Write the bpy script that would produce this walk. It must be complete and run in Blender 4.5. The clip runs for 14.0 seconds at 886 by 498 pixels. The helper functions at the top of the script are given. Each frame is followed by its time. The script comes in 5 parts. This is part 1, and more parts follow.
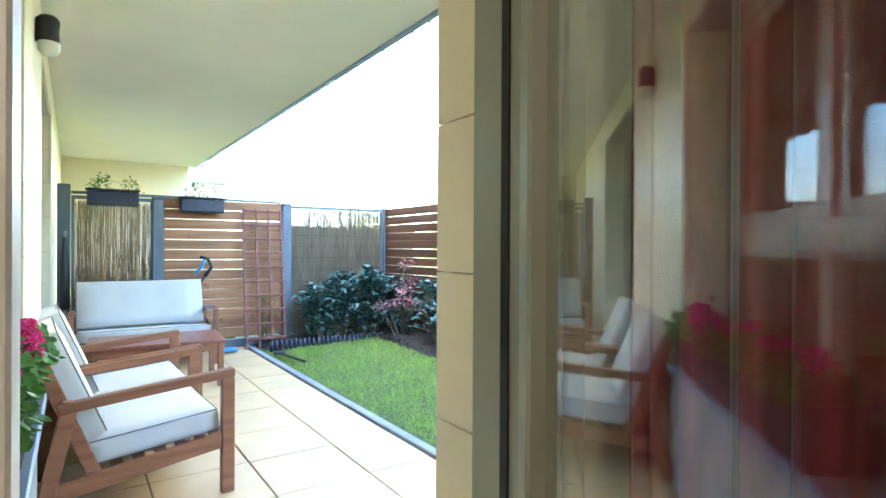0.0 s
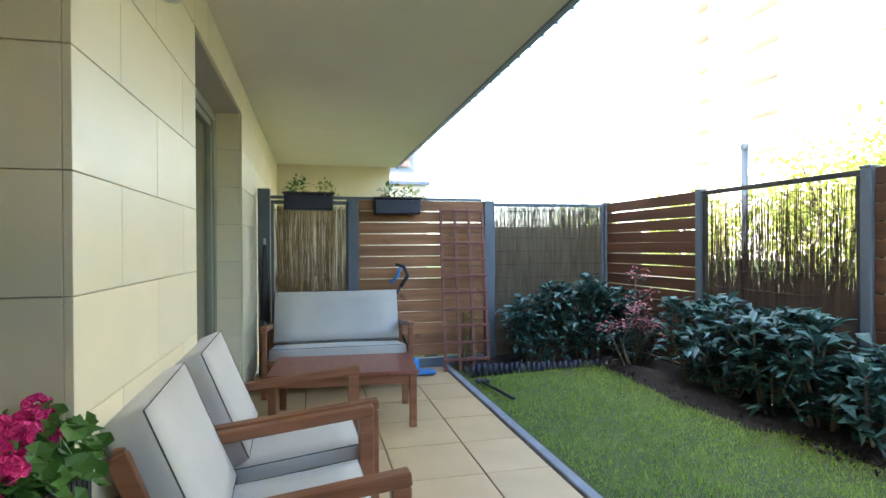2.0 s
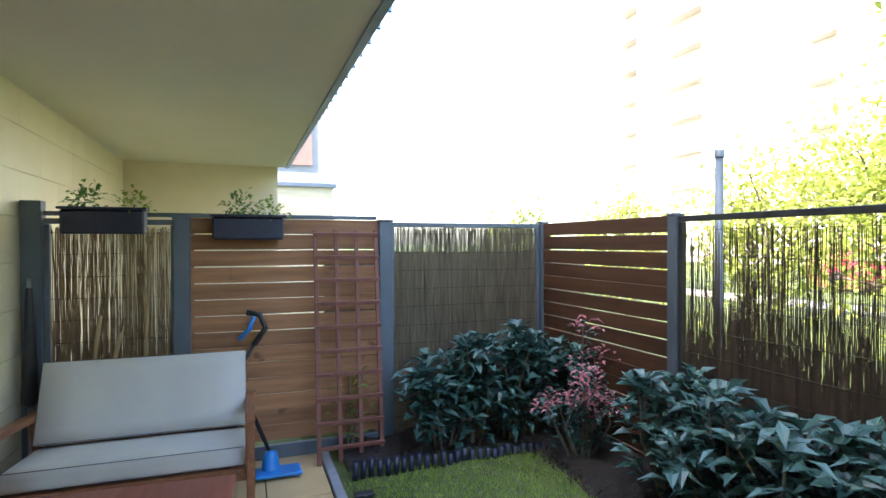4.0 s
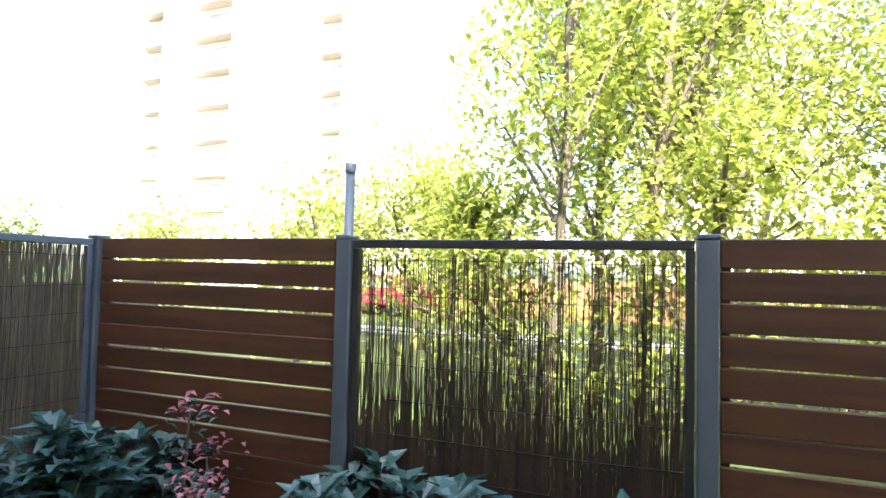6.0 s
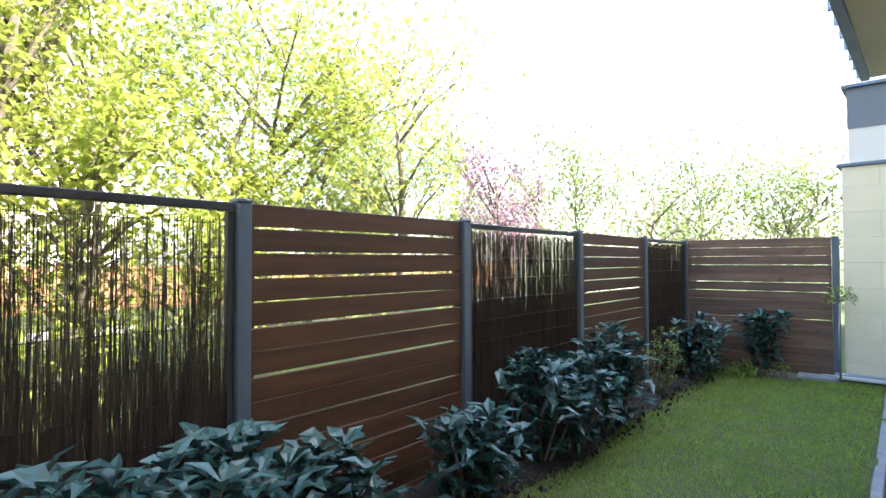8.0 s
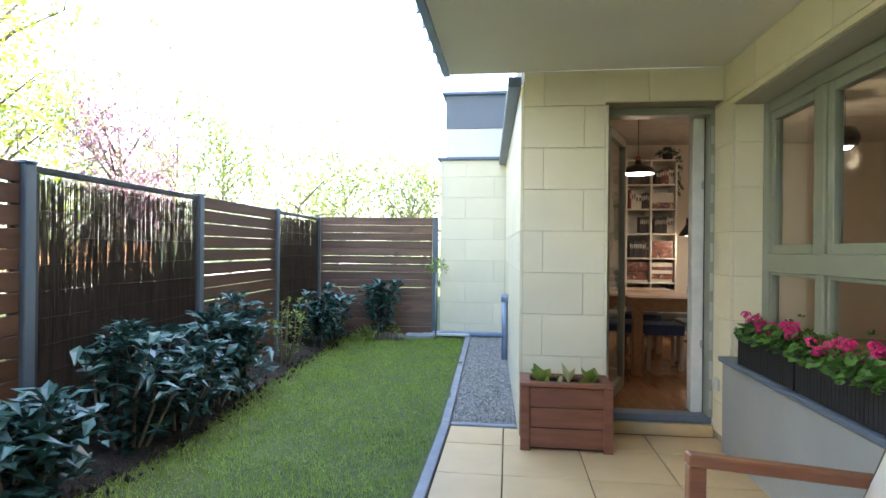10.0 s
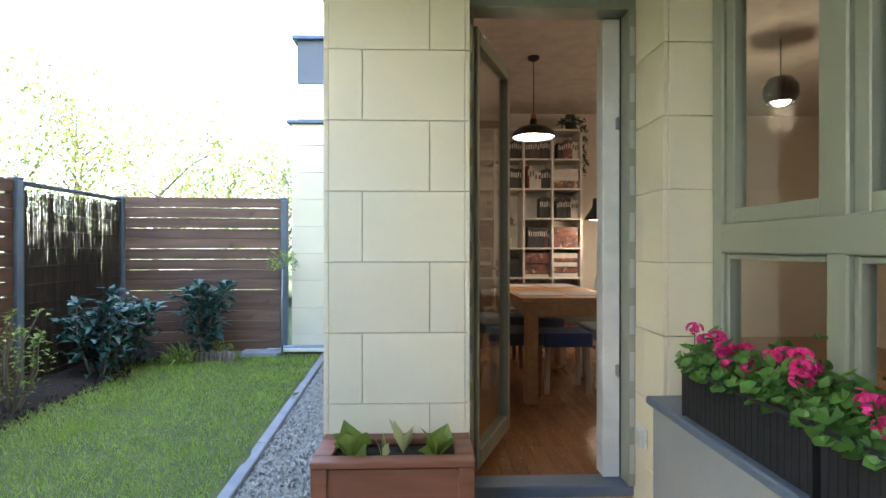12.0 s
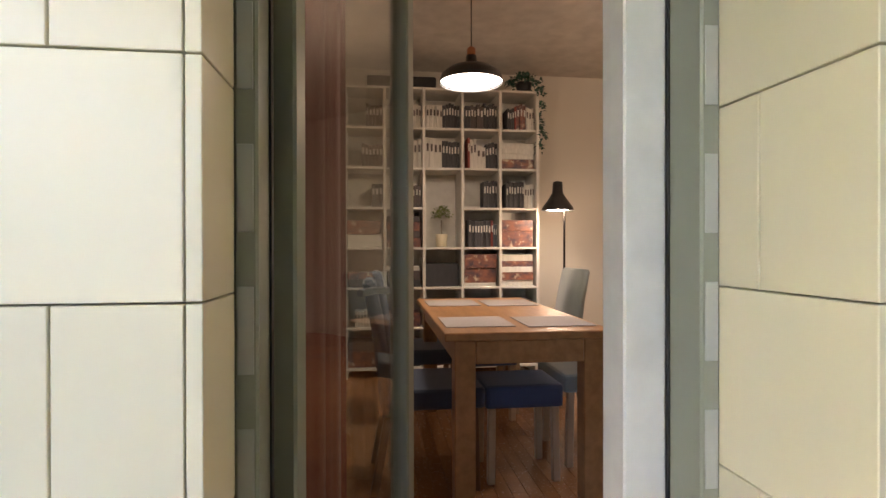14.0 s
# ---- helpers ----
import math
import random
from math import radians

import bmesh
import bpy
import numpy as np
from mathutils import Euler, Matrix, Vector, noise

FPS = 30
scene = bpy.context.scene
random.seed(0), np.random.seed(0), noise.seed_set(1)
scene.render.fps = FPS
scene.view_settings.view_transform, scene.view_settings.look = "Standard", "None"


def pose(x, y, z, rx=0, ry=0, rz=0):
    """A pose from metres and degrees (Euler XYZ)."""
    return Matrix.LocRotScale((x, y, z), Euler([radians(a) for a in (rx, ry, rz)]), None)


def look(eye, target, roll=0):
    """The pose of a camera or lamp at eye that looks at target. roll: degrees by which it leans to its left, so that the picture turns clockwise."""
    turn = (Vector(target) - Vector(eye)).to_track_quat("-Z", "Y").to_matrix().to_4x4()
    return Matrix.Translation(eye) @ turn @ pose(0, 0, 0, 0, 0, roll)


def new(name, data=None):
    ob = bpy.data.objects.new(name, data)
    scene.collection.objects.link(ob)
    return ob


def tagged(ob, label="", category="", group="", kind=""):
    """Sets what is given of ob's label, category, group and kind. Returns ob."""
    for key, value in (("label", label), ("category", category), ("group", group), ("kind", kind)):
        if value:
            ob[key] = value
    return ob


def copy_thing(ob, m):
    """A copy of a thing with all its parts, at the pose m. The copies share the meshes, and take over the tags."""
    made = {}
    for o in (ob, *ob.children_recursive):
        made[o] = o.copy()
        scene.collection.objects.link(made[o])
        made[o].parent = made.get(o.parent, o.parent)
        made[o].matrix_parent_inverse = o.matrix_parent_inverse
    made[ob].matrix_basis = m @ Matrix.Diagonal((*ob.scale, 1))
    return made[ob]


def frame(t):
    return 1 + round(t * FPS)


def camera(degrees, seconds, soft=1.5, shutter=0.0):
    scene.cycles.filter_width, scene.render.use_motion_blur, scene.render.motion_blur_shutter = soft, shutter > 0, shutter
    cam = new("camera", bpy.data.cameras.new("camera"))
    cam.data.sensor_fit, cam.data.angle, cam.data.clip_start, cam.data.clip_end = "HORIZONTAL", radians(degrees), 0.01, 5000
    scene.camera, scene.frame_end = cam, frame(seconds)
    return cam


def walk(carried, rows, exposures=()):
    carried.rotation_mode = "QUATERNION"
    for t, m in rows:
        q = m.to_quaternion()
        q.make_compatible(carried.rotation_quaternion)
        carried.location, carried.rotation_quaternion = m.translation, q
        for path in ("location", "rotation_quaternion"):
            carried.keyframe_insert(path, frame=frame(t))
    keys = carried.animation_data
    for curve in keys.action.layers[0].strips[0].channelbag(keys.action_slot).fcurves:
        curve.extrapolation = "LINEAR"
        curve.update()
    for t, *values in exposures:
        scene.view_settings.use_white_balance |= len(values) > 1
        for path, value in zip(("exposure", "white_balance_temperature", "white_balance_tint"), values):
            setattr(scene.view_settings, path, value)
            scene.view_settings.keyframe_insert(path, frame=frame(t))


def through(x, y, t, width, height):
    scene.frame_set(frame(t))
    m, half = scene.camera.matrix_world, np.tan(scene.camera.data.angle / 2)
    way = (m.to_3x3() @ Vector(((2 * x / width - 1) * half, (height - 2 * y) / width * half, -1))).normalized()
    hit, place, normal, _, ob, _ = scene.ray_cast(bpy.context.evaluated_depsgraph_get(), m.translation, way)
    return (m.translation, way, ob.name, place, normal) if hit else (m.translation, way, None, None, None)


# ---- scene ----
cam = camera(78.4, 14.0)
PATH = [
    (0, (0.158, -0.918, 1.21), (1.284, 0.735, 1.206), 0.3),
    (0.5, (0.225, -0.634, 1.214), (1.067, 1.181, 1.205), 0.2),
    (1, (0.349, -0.334, 1.218), (0.991, 1.56, 1.208), -0.2),
    (1.5, (0.444, -0.038, 1.232), (0.956, 1.895, 1.225), -0.3),
    (2, (0.543, 0.309, 1.275), (1.01, 2.253, 1.265), -0.3),
    (4.5, (1.524, 2.112, 1.638), (2.431, 3.895, 1.608), 0.2),
    (5, (1.663, 2.442, 1.665), (2.884, 4.026, 1.664), 0.6),
    (5.5, (1.755, 2.76, 1.643), (3.311, 4.015, 1.676), 1.1),
    (6, (1.775, 3.143, 1.613), (3.636, 3.87, 1.695), 1.3),
    (6.5, (1.745, 3.555, 1.576), (3.741, 3.578, 1.7), 0.8),
    (7, (1.612, 3.902, 1.544), (3.498, 3.243, 1.647), -0.2),
    (7.5, (1.643, 4.066, 1.515), (3.247, 2.874, 1.59), -0.6),
    (8, (1.629, 4.158, 1.482), (2.968, 2.673, 1.529), -0.2),
    (8.5, (1.529, 4.208, 1.438), (2.578, 2.506, 1.456), 0.5),
    (9, (1.542, 4.213, 1.382), (2.237, 2.338, 1.395), 0.6),
    (9.2, (1.545, 4.205, 1.37), (2.118, 2.289, 1.379), 0.6),
    (11.5, (1.07, 2.706, 1.239), (1.061, 0.706, 1.235), 0.1),
    (12, (0.955, 2.268, 1.221), (0.888, 0.269, 1.217), 0.0),
    (12.5, (0.861, 1.846, 1.211), (0.755, -0.151, 1.205), 0.2),
    (13, (0.769, 1.438, 1.213), (0.618, -0.556, 1.209), 0.3),
    (13.5, (0.646, 1.045, 1.22), (0.449, -0.945, 1.215), 0.4),
    (14, (0.565, 0.671, 1.228), (0.316, -1.313, 1.22), -0.1),
]
EXPO = [(0, 4.85, 5700, 4), (0.5, 4.25, 5800, 4), (1.0, 4.05, 6000, 5), (2.0, 3.56, 6400, 9), (4.5, 3.28, 6500, 11), (6.5, 3.02, 6450, 12), (7.5, 3.02, 6450, 13), (9.0, 3.36, 6400, 11), (11.5, 3.66, 6300, 12), (12.5, 3.76, 6250, 13), (13.5, 3.86, 6250, 15), (14.0, 4.14, 6500, 19)]
walk(cam, [(t, look(eye, target, roll)) for t, eye, target, roll in PATH], EXPO)

# ---- world, sun, exposure ----
SUN_EL, SUN_AZ = 47.0, 250.0            # degrees; azimuth of the sun, clockwise from +y
world = bpy.data.worlds.new("world")
scene.world = world
world.use_nodes = True
wn = world.node_tree.nodes
sky = wn.new("ShaderNodeTexSky")
sky.sky_type, sky.sun_disc = "NISHITA", False
sky.sun_elevation, sky.sun_rotation = radians(SUN_EL), radians(SUN_AZ)
sky.air_density, sky.dust_density, sky.ozone_density = 1.0, 2.5, 1.0
wn["Background"].inputs["Strength"].default_value = 0.15
world.node_tree.links.new(sky.outputs[0], wn["Background"].inputs["Color"])
sun = new("sun", bpy.data.lights.new("sun", "SUN"))
sun.data.energy, sun.data.angle, sun.data.color = 2.6, radians(0.6), (1.0, 0.94, 0.84)
az = radians(SUN_AZ)
sun_dir = Vector((math.sin(az) * math.cos(radians(SUN_EL)), math.cos(az) * math.cos(radians(SUN_EL)), math.sin(radians(SUN_EL))))
sun.matrix_world = look(sun_dir * 40, (0, 0, 0))


def lamp_point(name, loc, watts, radius, colour):
    ob = new(name, bpy.data.lights.new(name, "POINT"))
    ob.data.energy, ob.data.shadow_soft_size, ob.data.color = watts, radius, colour
    ob.location = loc
    return ob


# ---- materials ----
def nodes_of(m):
    m.use_nodes = True
    nt = m.node_tree
    return nt, nt.nodes["Principled BSDF"]


def mat(name, a, b=None, rough=0.6, scale=(8, 8, 8), fine=60.0, bump=0.15, metal=0.0, spread=0.0, coat=0.0, spots=None, detail=6.0, dist=0.004, sheen=0.0):
    """Two colours mixed by stretched noise, per-object shade, fine bump."""
    m = bpy.data.materials.new(name)
    nt, p = nodes_of(m)
    L = nt.links.new
    b = b or tuple(c * 0.8 for c in a)
    tc, mp = nt.nodes.new("ShaderNodeTexCoord"), nt.nodes.new("ShaderNodeMapping")
    info = nt.nodes.new("ShaderNodeObjectInfo")
    add = nt.nodes.new("ShaderNodeVectorMath")
    add.operation = "MULTIPLY_ADD"
    add.inputs[1].default_value = (1, 1, 1)
    L(tc.outputs["Object"], add.inputs[0])
    off = nt.nodes.new("ShaderNodeVectorMath")
    off.operation = "SCALE"
    off.inputs[0].default_value = (7.3, 3.1, 5.7)
    L(info.outputs["Random"], off.inputs["Scale"])
    L(off.outputs[0], add.inputs[2])
    L(add.outputs[0], mp.inputs["Vector"])
    mp.inputs["Scale"].default_value = scale
    n1, n2 = nt.nodes.new("ShaderNodeTexNoise"), nt.nodes.new("ShaderNodeTexNoise")
    n1.inputs["Scale"].default_value, n1.inputs["Detail"].default_value = 1.0, detail
    n2.inputs["Scale"].default_value, n2.inputs["Detail"].default_value = fine, 3.0
    L(mp.outputs[0], n1.inputs["Vector"])
    L(add.outputs[0], n2.inputs["Vector"])
    ramp = nt.nodes.new("ShaderNodeValToRGB")
    ramp.color_ramp.elements[0].position, ramp.color_ramp.elements[1].position = 0.3, 0.7
    ramp.color_ramp.elements[0].color, ramp.color_ramp.elements[1].color = (*b, 1), (*a, 1)
    L(n1.outputs["Fac"], ramp.inputs[0])
    out = ramp.outputs[0]
    if spread:
        hsv = nt.nodes.new("ShaderNodeHueSaturation")
        mr = nt.nodes.new("ShaderNodeMapRange")
        mr.inputs["To Min"].default_value, mr.inputs["To Max"].default_value = 1 - spread, 1 + spread
        L(info.outputs["Random"], mr.inputs["Value"])
        L(mr.outputs[0], hsv.inputs["Value"])
        L(out, hsv.inputs["Color"])
        out = hsv.outputs[0]
    if spots:
        n3 = nt.nodes.new("ShaderNodeTexNoise")
        n3.inputs["Scale"].default_value, n3.inputs["Detail"].default_value = spots[1], 4.0
        L(add.outputs[0], n3.inputs["Vector"])
        r3 = nt.nodes.new("ShaderNodeValToRGB")
        r3.color_ramp.elements[0].position, r3.color_ramp.elements[1].position = spots[2], spots[2] + 0.12
        L(n3.outputs["Fac"], r3.inputs[0])
        mx = nt.nodes.new("ShaderNodeMixRGB")
        mx.inputs["Color2"].default_value = (*spots[0], 1)
        L(r3.outputs[0], mx.inputs["Fac"])
        L(out, mx.inputs["Color1"])
        out = mx.outputs[0]
    L(out, p.inputs["Base Color"])
    rr = nt.nodes.new("ShaderNodeMapRange")
    rr.inputs["To Min"].default_value, rr.inputs["To Max"].default_value = max(0.02, rough - 0.08), min(1, rough + 0.08)
    L(n2.outputs["Fac"], rr.inputs["Value"])
    L(rr.outputs[0], p.inputs["Roughness"])
    p.inputs["Metallic"].default_value = metal
    p.inputs["Coat Weight"].default_value = coat
    p.inputs["Sheen Weight"].default_value = sheen
    if bump:
        ma = nt.nodes.new("ShaderNodeMath")
        ma.operation = "ADD"
        L(n1.outputs["Fac"], ma.inputs[0])
        L(n2.outputs["Fac"], ma.inputs[1])
        bp = nt.nodes.new("ShaderNodeBump")
        bp.inputs["Strength"].default_value, bp.inputs["Distance"].default_value = bump, dist
        L(ma.outputs[0], bp.inputs["Height"])
        L(bp.outputs[0], p.inputs["Normal"])
    return m


def leaf_mat(name, a, b, rough=0.45, through=0.35):
    """Leaves: colour varied leaf by leaf, some light passes through."""
    m = bpy.data.materials.new(name)
    nt, p = nodes_of(m)
    L = nt.links.new
    geo = nt.nodes.new("ShaderNodeNewGeometry")
    ramp = nt.nodes.new("ShaderNodeValToRGB")
    ramp.color_ramp.elements[0].color, ramp.color_ramp.elements[1].color = (*a, 1), (*b, 1)
    L(geo.outputs["Random Per Island"], ramp.inputs[0])
    L(ramp.outputs[0], p.inputs["Base Color"])
    p.inputs["Roughness"].default_value = rough
    tr, mix = nt.nodes.new("ShaderNodeBsdfTranslucent"), nt.nodes.new("ShaderNodeMixShader")
    L(ramp.outputs[0], tr.inputs["Color"])
    mix.inputs[0].default_value = through
    L(p.outputs[0], mix.inputs[1])
    L(tr.outputs[0], mix.inputs[2])
    L(mix.outputs[0], nt.nodes["Material Output"].inputs["Surface"])
    return m


def glass_mat(name, tint=(0.93, 0.96, 0.94), low=0.06):
    """Clear pane: see-through, with gloss that grows at a slant."""
    m = bpy.data.materials.new(name)
    nt, p = nodes_of(m)
    L = nt.links.new
    tr, gl, mix, lw, pw, ma = (nt.nodes.new(k) for k in ("ShaderNodeBsdfTransparent", "ShaderNodeBsdfGlossy", "ShaderNodeMixShader", "ShaderNodeLayerWeight", "ShaderNodeMath", "ShaderNodeMath"))
    tr.inputs["Color"].default_value = (*tint, 1)
    gl.inputs["Roughness"].default_value = 0.01
    lw.inputs["Blend"].default_value = 0.5
    pw.operation, ma.operation = "POWER", "MULTIPLY_ADD"
    pw.inputs[1].default_value = 4.0
    ma.inputs[1].default_value, ma.inputs[2].default_value = 0.85, low
    L(lw.outputs["Facing"], pw.inputs[0])
    L(pw.outputs[0], ma.inputs[0])
    L(ma.outputs[0], mix.inputs[0])
    L(tr.outputs[0], mix.inputs[1])
    L(gl.outputs[0], mix.inputs[2])
    L(mix.outputs[0], nt.nodes["Material Output"].inputs["Surface"])
    return m


def glow_mat(name, colour, strength):
    m = bpy.data.materials.new(name)
    nt, p = nodes_of(m)
    p.inputs["Emission Color"].default_value = (*colour, 1)
    p.inputs["Emission Strength"].default_value = strength
    p.inputs["Base Color"].default_value = (*colour, 1)
    return m


M_STONE = mat("pale_stone", (0.79, 0.72, 0.53), (0.745, 0.675, 0.49), 0.42, (3, 3, 3), 90, 0.08, spread=0.04, dist=0.002)
M_JOINT = mat("joint_mortar", (0.42, 0.37, 0.27), rough=0.9)
M_RENDER = mat("grey_render", (0.50, 0.47, 0.38), (0.46, 0.43, 0.35), 0.85, (2, 2, 2), 220, 0.2, dist=0.003)
M_SOFFIT = mat("soffit_plaster", (0.82, 0.78, 0.68), (0.77, 0.73, 0.63), 0.9, (1.5, 1.5, 1.5), 240, 0.15, dist=0.002)
M_FLASH = mat("zinc_flashing", (0.30, 0.37, 0.50), (0.22, 0.28, 0.40), 0.45, (5, 5, 5), 40, 0.1, metal=0.5)
M_TILE = mat("terrace_tile", (0.62, 0.44, 0.225), (0.54, 0.375, 0.19), 0.5, (4, 4, 4), 160, 0.12, spread=0.05, dist=0.002)
M_GROUT = mat("tile_bed", (0.16, 0.11, 0.07), rough=0.95)
M_KERB = mat("concrete_edging", (0.30, 0.31, 0.33), (0.22, 0.23, 0.25), 0.8, (9, 9, 9), 120, 0.25)
M_SOIL = mat("dark_soil", (0.035, 0.026, 0.02), (0.018, 0.014, 0.011), 0.95, (14, 14, 14), 60, 0.9, dist=0.02)
M_LAWN = mat("lawn_base", (0.10, 0.12, 0.03), (0.055, 0.075, 0.018), 0.9, (6, 6, 6), 80, 0.6, dist=0.02)
M_GRASS = leaf_mat("grass_blades", (0.26, 0.41, 0.055), (0.39, 0.52, 0.095), 0.5, 0.45)
M_PARK = mat("park_lawn", (0.085, 0.12, 0.025), (0.03, 0.045, 0.012), 0.9, (0.35, 0.35, 0.35), 14, 0.5, dist=0.05)
M_GRAVEL = mat("gravel_bed", (0.30, 0.28, 0.25), (0.13, 0.12, 0.11), 0.9, (60, 60, 60), 150, 0.8, dist=0.01)
M_PEBBLE = mat("pebbles", (0.45, 0.43, 0.39), (0.25, 0.24, 0.22), 0.75, (30, 30, 30), 90, 0.2)
# brown stain taken darker to hold the shade on the backlit side fence
M_BOARD = mat("shaded_stained_board", (0.094, 0.037, 0.0145), (0.050, 0.0195, 0.008), 0.6, (1.6, 22, 22), 90, 0.25, spread=0.16, spots=((0.03, 0.013, 0.008), 5.0, 0.66), dist=0.003)
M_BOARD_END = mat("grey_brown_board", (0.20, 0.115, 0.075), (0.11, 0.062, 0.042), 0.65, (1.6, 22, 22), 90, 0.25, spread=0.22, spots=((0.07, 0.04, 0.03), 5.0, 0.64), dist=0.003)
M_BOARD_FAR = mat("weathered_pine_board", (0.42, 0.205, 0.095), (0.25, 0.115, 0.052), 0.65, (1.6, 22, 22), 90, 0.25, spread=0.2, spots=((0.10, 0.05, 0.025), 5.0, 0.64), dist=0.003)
M_POST = mat("grey_steel_post", (0.12, 0.15, 0.18), (0.09, 0.115, 0.14), 0.45, (6, 6, 3), 60, 0.06, metal=0.2)
M_CHIP = mat("dark_bark_chip", (0.055, 0.038, 0.027), (0.025, 0.018, 0.013), 0.95, (20, 20, 20), 60, 0.4)
# side screens stand against the bright park: their backlit shade is in this colour
M_REED = mat("shaded_willow_reed", (0.085, 0.055, 0.034), (0.03, 0.019, 0.013), 0.75, (40, 40, 3), 60, 0.3)
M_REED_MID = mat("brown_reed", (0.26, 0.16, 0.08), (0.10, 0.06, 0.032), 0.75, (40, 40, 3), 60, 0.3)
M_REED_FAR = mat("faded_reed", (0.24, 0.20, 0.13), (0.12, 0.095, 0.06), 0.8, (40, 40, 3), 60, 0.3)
M_WIRE = mat("black_wire", (0.02, 0.02, 0.02), rough=0.5, metal=0.5)
M_TEAK = mat("oiled_eucalyptus", (0.30, 0.125, 0.06), (0.19, 0.07, 0.034), 0.42, (3, 30, 30), 120, 0.12, spread=0.06, coat=0.1, dist=0.002)
M_TEAK_TOP = mat("red_stained_tabletop", (0.28, 0.095, 0.06), (0.20, 0.06, 0.04), 0.35, (30, 3, 30), 120, 0.1, coat=0.15)
M_CUSHION = mat("grey_canvas", (0.56, 0.54, 0.50), (0.50, 0.48, 0.45), 0.9, (4, 4, 4), 420, 0.3, dist=0.0015, sheen=0.3)
M_CUSHION_SIDE = mat("darker_canvas", (0.30, 0.28, 0.25), (0.26, 0.245, 0.22), 0.9, (4, 4, 4), 420, 0.3, dist=0.0015)
M_PIPE = mat("black_piping", (0.12, 0.115, 0.11), rough=0.7)
M_TRELLIS = mat("brown_trellis", (0.24, 0.092, 0.065), (0.16, 0.06, 0.042), 0.6, (20, 20, 4), 90, 0.2)
M_FRAME = mat("grey_green_frame", (0.27, 0.285, 0.225), (0.25, 0.265, 0.21), 0.38, (3, 3, 3), 50, 0.03)
M_FRAME_IN = mat("white_frame", (0.72, 0.72, 0.68), rough=0.35, bump=0.03)
M_PLATE = mat("pale_grey_plate", (0.42, 0.43, 0.40), (0.39, 0.40, 0.37), 0.45, (3, 3, 3), 50, 0.03)
M_SEAL = mat("black_gasket", (0.015, 0.015, 0.016), rough=0.6)
M_SILL = mat("grey_metal_sill", (0.15, 0.19, 0.26), (0.125, 0.16, 0.22), 0.42, (4, 4, 4), 50, 0.05, metal=0.3)
M_PANEL = mat("grey_panel", (0.30, 0.31, 0.31), (0.27, 0.28, 0.28), 0.5, (3, 3, 3), 60, 0.05)
M_GLASS = glass_mat("window_glass")
M_GLASS_COATED = glass_mat("coated_double_glazing", low=0.11)
M_BLACK = mat("black_plastic", (0.018, 0.019, 0.022), (0.012, 0.012, 0.014), 0.45, (20, 20, 20), 60, 0.1)
M_NAVY = mat("dark_blue_plastic", (0.016, 0.022, 0.05), (0.012, 0.016, 0.035), 0.4, (20, 20, 20), 60, 0.1)
M_LAUREL = leaf_mat("laurel_leaf", (0.024, 0.074, 0.058), (0.095, 0.18, 0.155), 0.25, 0.12)
M_LIGHTLEAF = leaf_mat("young_leaf", (0.14, 0.22, 0.035), (0.30, 0.38, 0.08), 0.5, 0.35)
M_PALELEAF = leaf_mat("pale_shoot", (0.42, 0.42, 0.16), (0.55, 0.52, 0.25), 0.5, 0.35)
M_REDLEAF = leaf_mat("red_leaf", (0.30, 0.07, 0.09), (0.55, 0.24, 0.26), 0.45, 0.25)
M_GERANIUM = leaf_mat("geranium_leaf", (0.045, 0.13, 0.022), (0.11, 0.25, 0.05), 0.5, 0.25)
M_PETAL = leaf_mat("pink_petal", (0.62, 0.015, 0.18), (0.85, 0.07, 0.34), 0.6, 0.3)
M_TREELEAF = leaf_mat("tree_leaf", (0.22, 0.28, 0.045), (0.44, 0.48, 0.11), 0.5, 0.55)
M_TREELEAF_D = leaf_mat("pale_tree_leaf", (0.15, 0.21, 0.06), (0.30, 0.35, 0.11), 0.5, 0.45)
M_BLOSSOM = leaf_mat("pink_blossom", (0.24, 0.12, 0.17), (0.42, 0.27, 0.34), 0.6, 0.3)
M_BARK = mat("bark", (0.22, 0.185, 0.135), (0.11, 0.09, 0.066), 0.9, (10, 10, 2), 50, 0.8, dist=0.02)
M_STEM = mat("green_stem", (0.10, 0.13, 0.04), rough=0.7)
M_TWIG = mat("dry_stick", (0.36, 0.25, 0.13), (0.24, 0.16, 0.08), 0.8, (30, 30, 4), 60, 0.3)
M_PLANTER = mat("cedar_planter", (0.26, 0.10, 0.055), (0.17, 0.062, 0.034), 0.5, (3, 25, 25), 100, 0.2, spread=0.08)
M_WHITEWALL = mat("white_wall", (0.66, 0.62, 0.54), (0.63, 0.59, 0.51), 0.9, (2, 2, 2), 200, 0.08, dist=0.001)
M_CEIL = mat("room_ceiling_paint", (0.62, 0.59, 0.54), rough=0.9, bump=0.05)
M_PARQUET = mat("oak_parquet", (0.36, 0.175, 0.075), (0.27, 0.125, 0.052), 0.25, (14, 1.4, 14), 70, 0.05, spread=0.1, coat=0.25, dist=0.001)
M_OAK = mat("oak_table", (0.42, 0.215, 0.085), (0.29, 0.14, 0.052), 0.4, (24, 3, 24), 80, 0.1, dist=0.002)
M_OAKLEG = mat("pale_oak_leg", (0.46, 0.32, 0.19), (0.38, 0.26, 0.15), 0.45, (24, 24, 3), 80, 0.1)
M_DARKLEG = mat("dark_wood_leg", (0.16, 0.08, 0.04), rough=0.4, scale=(24, 24, 3))
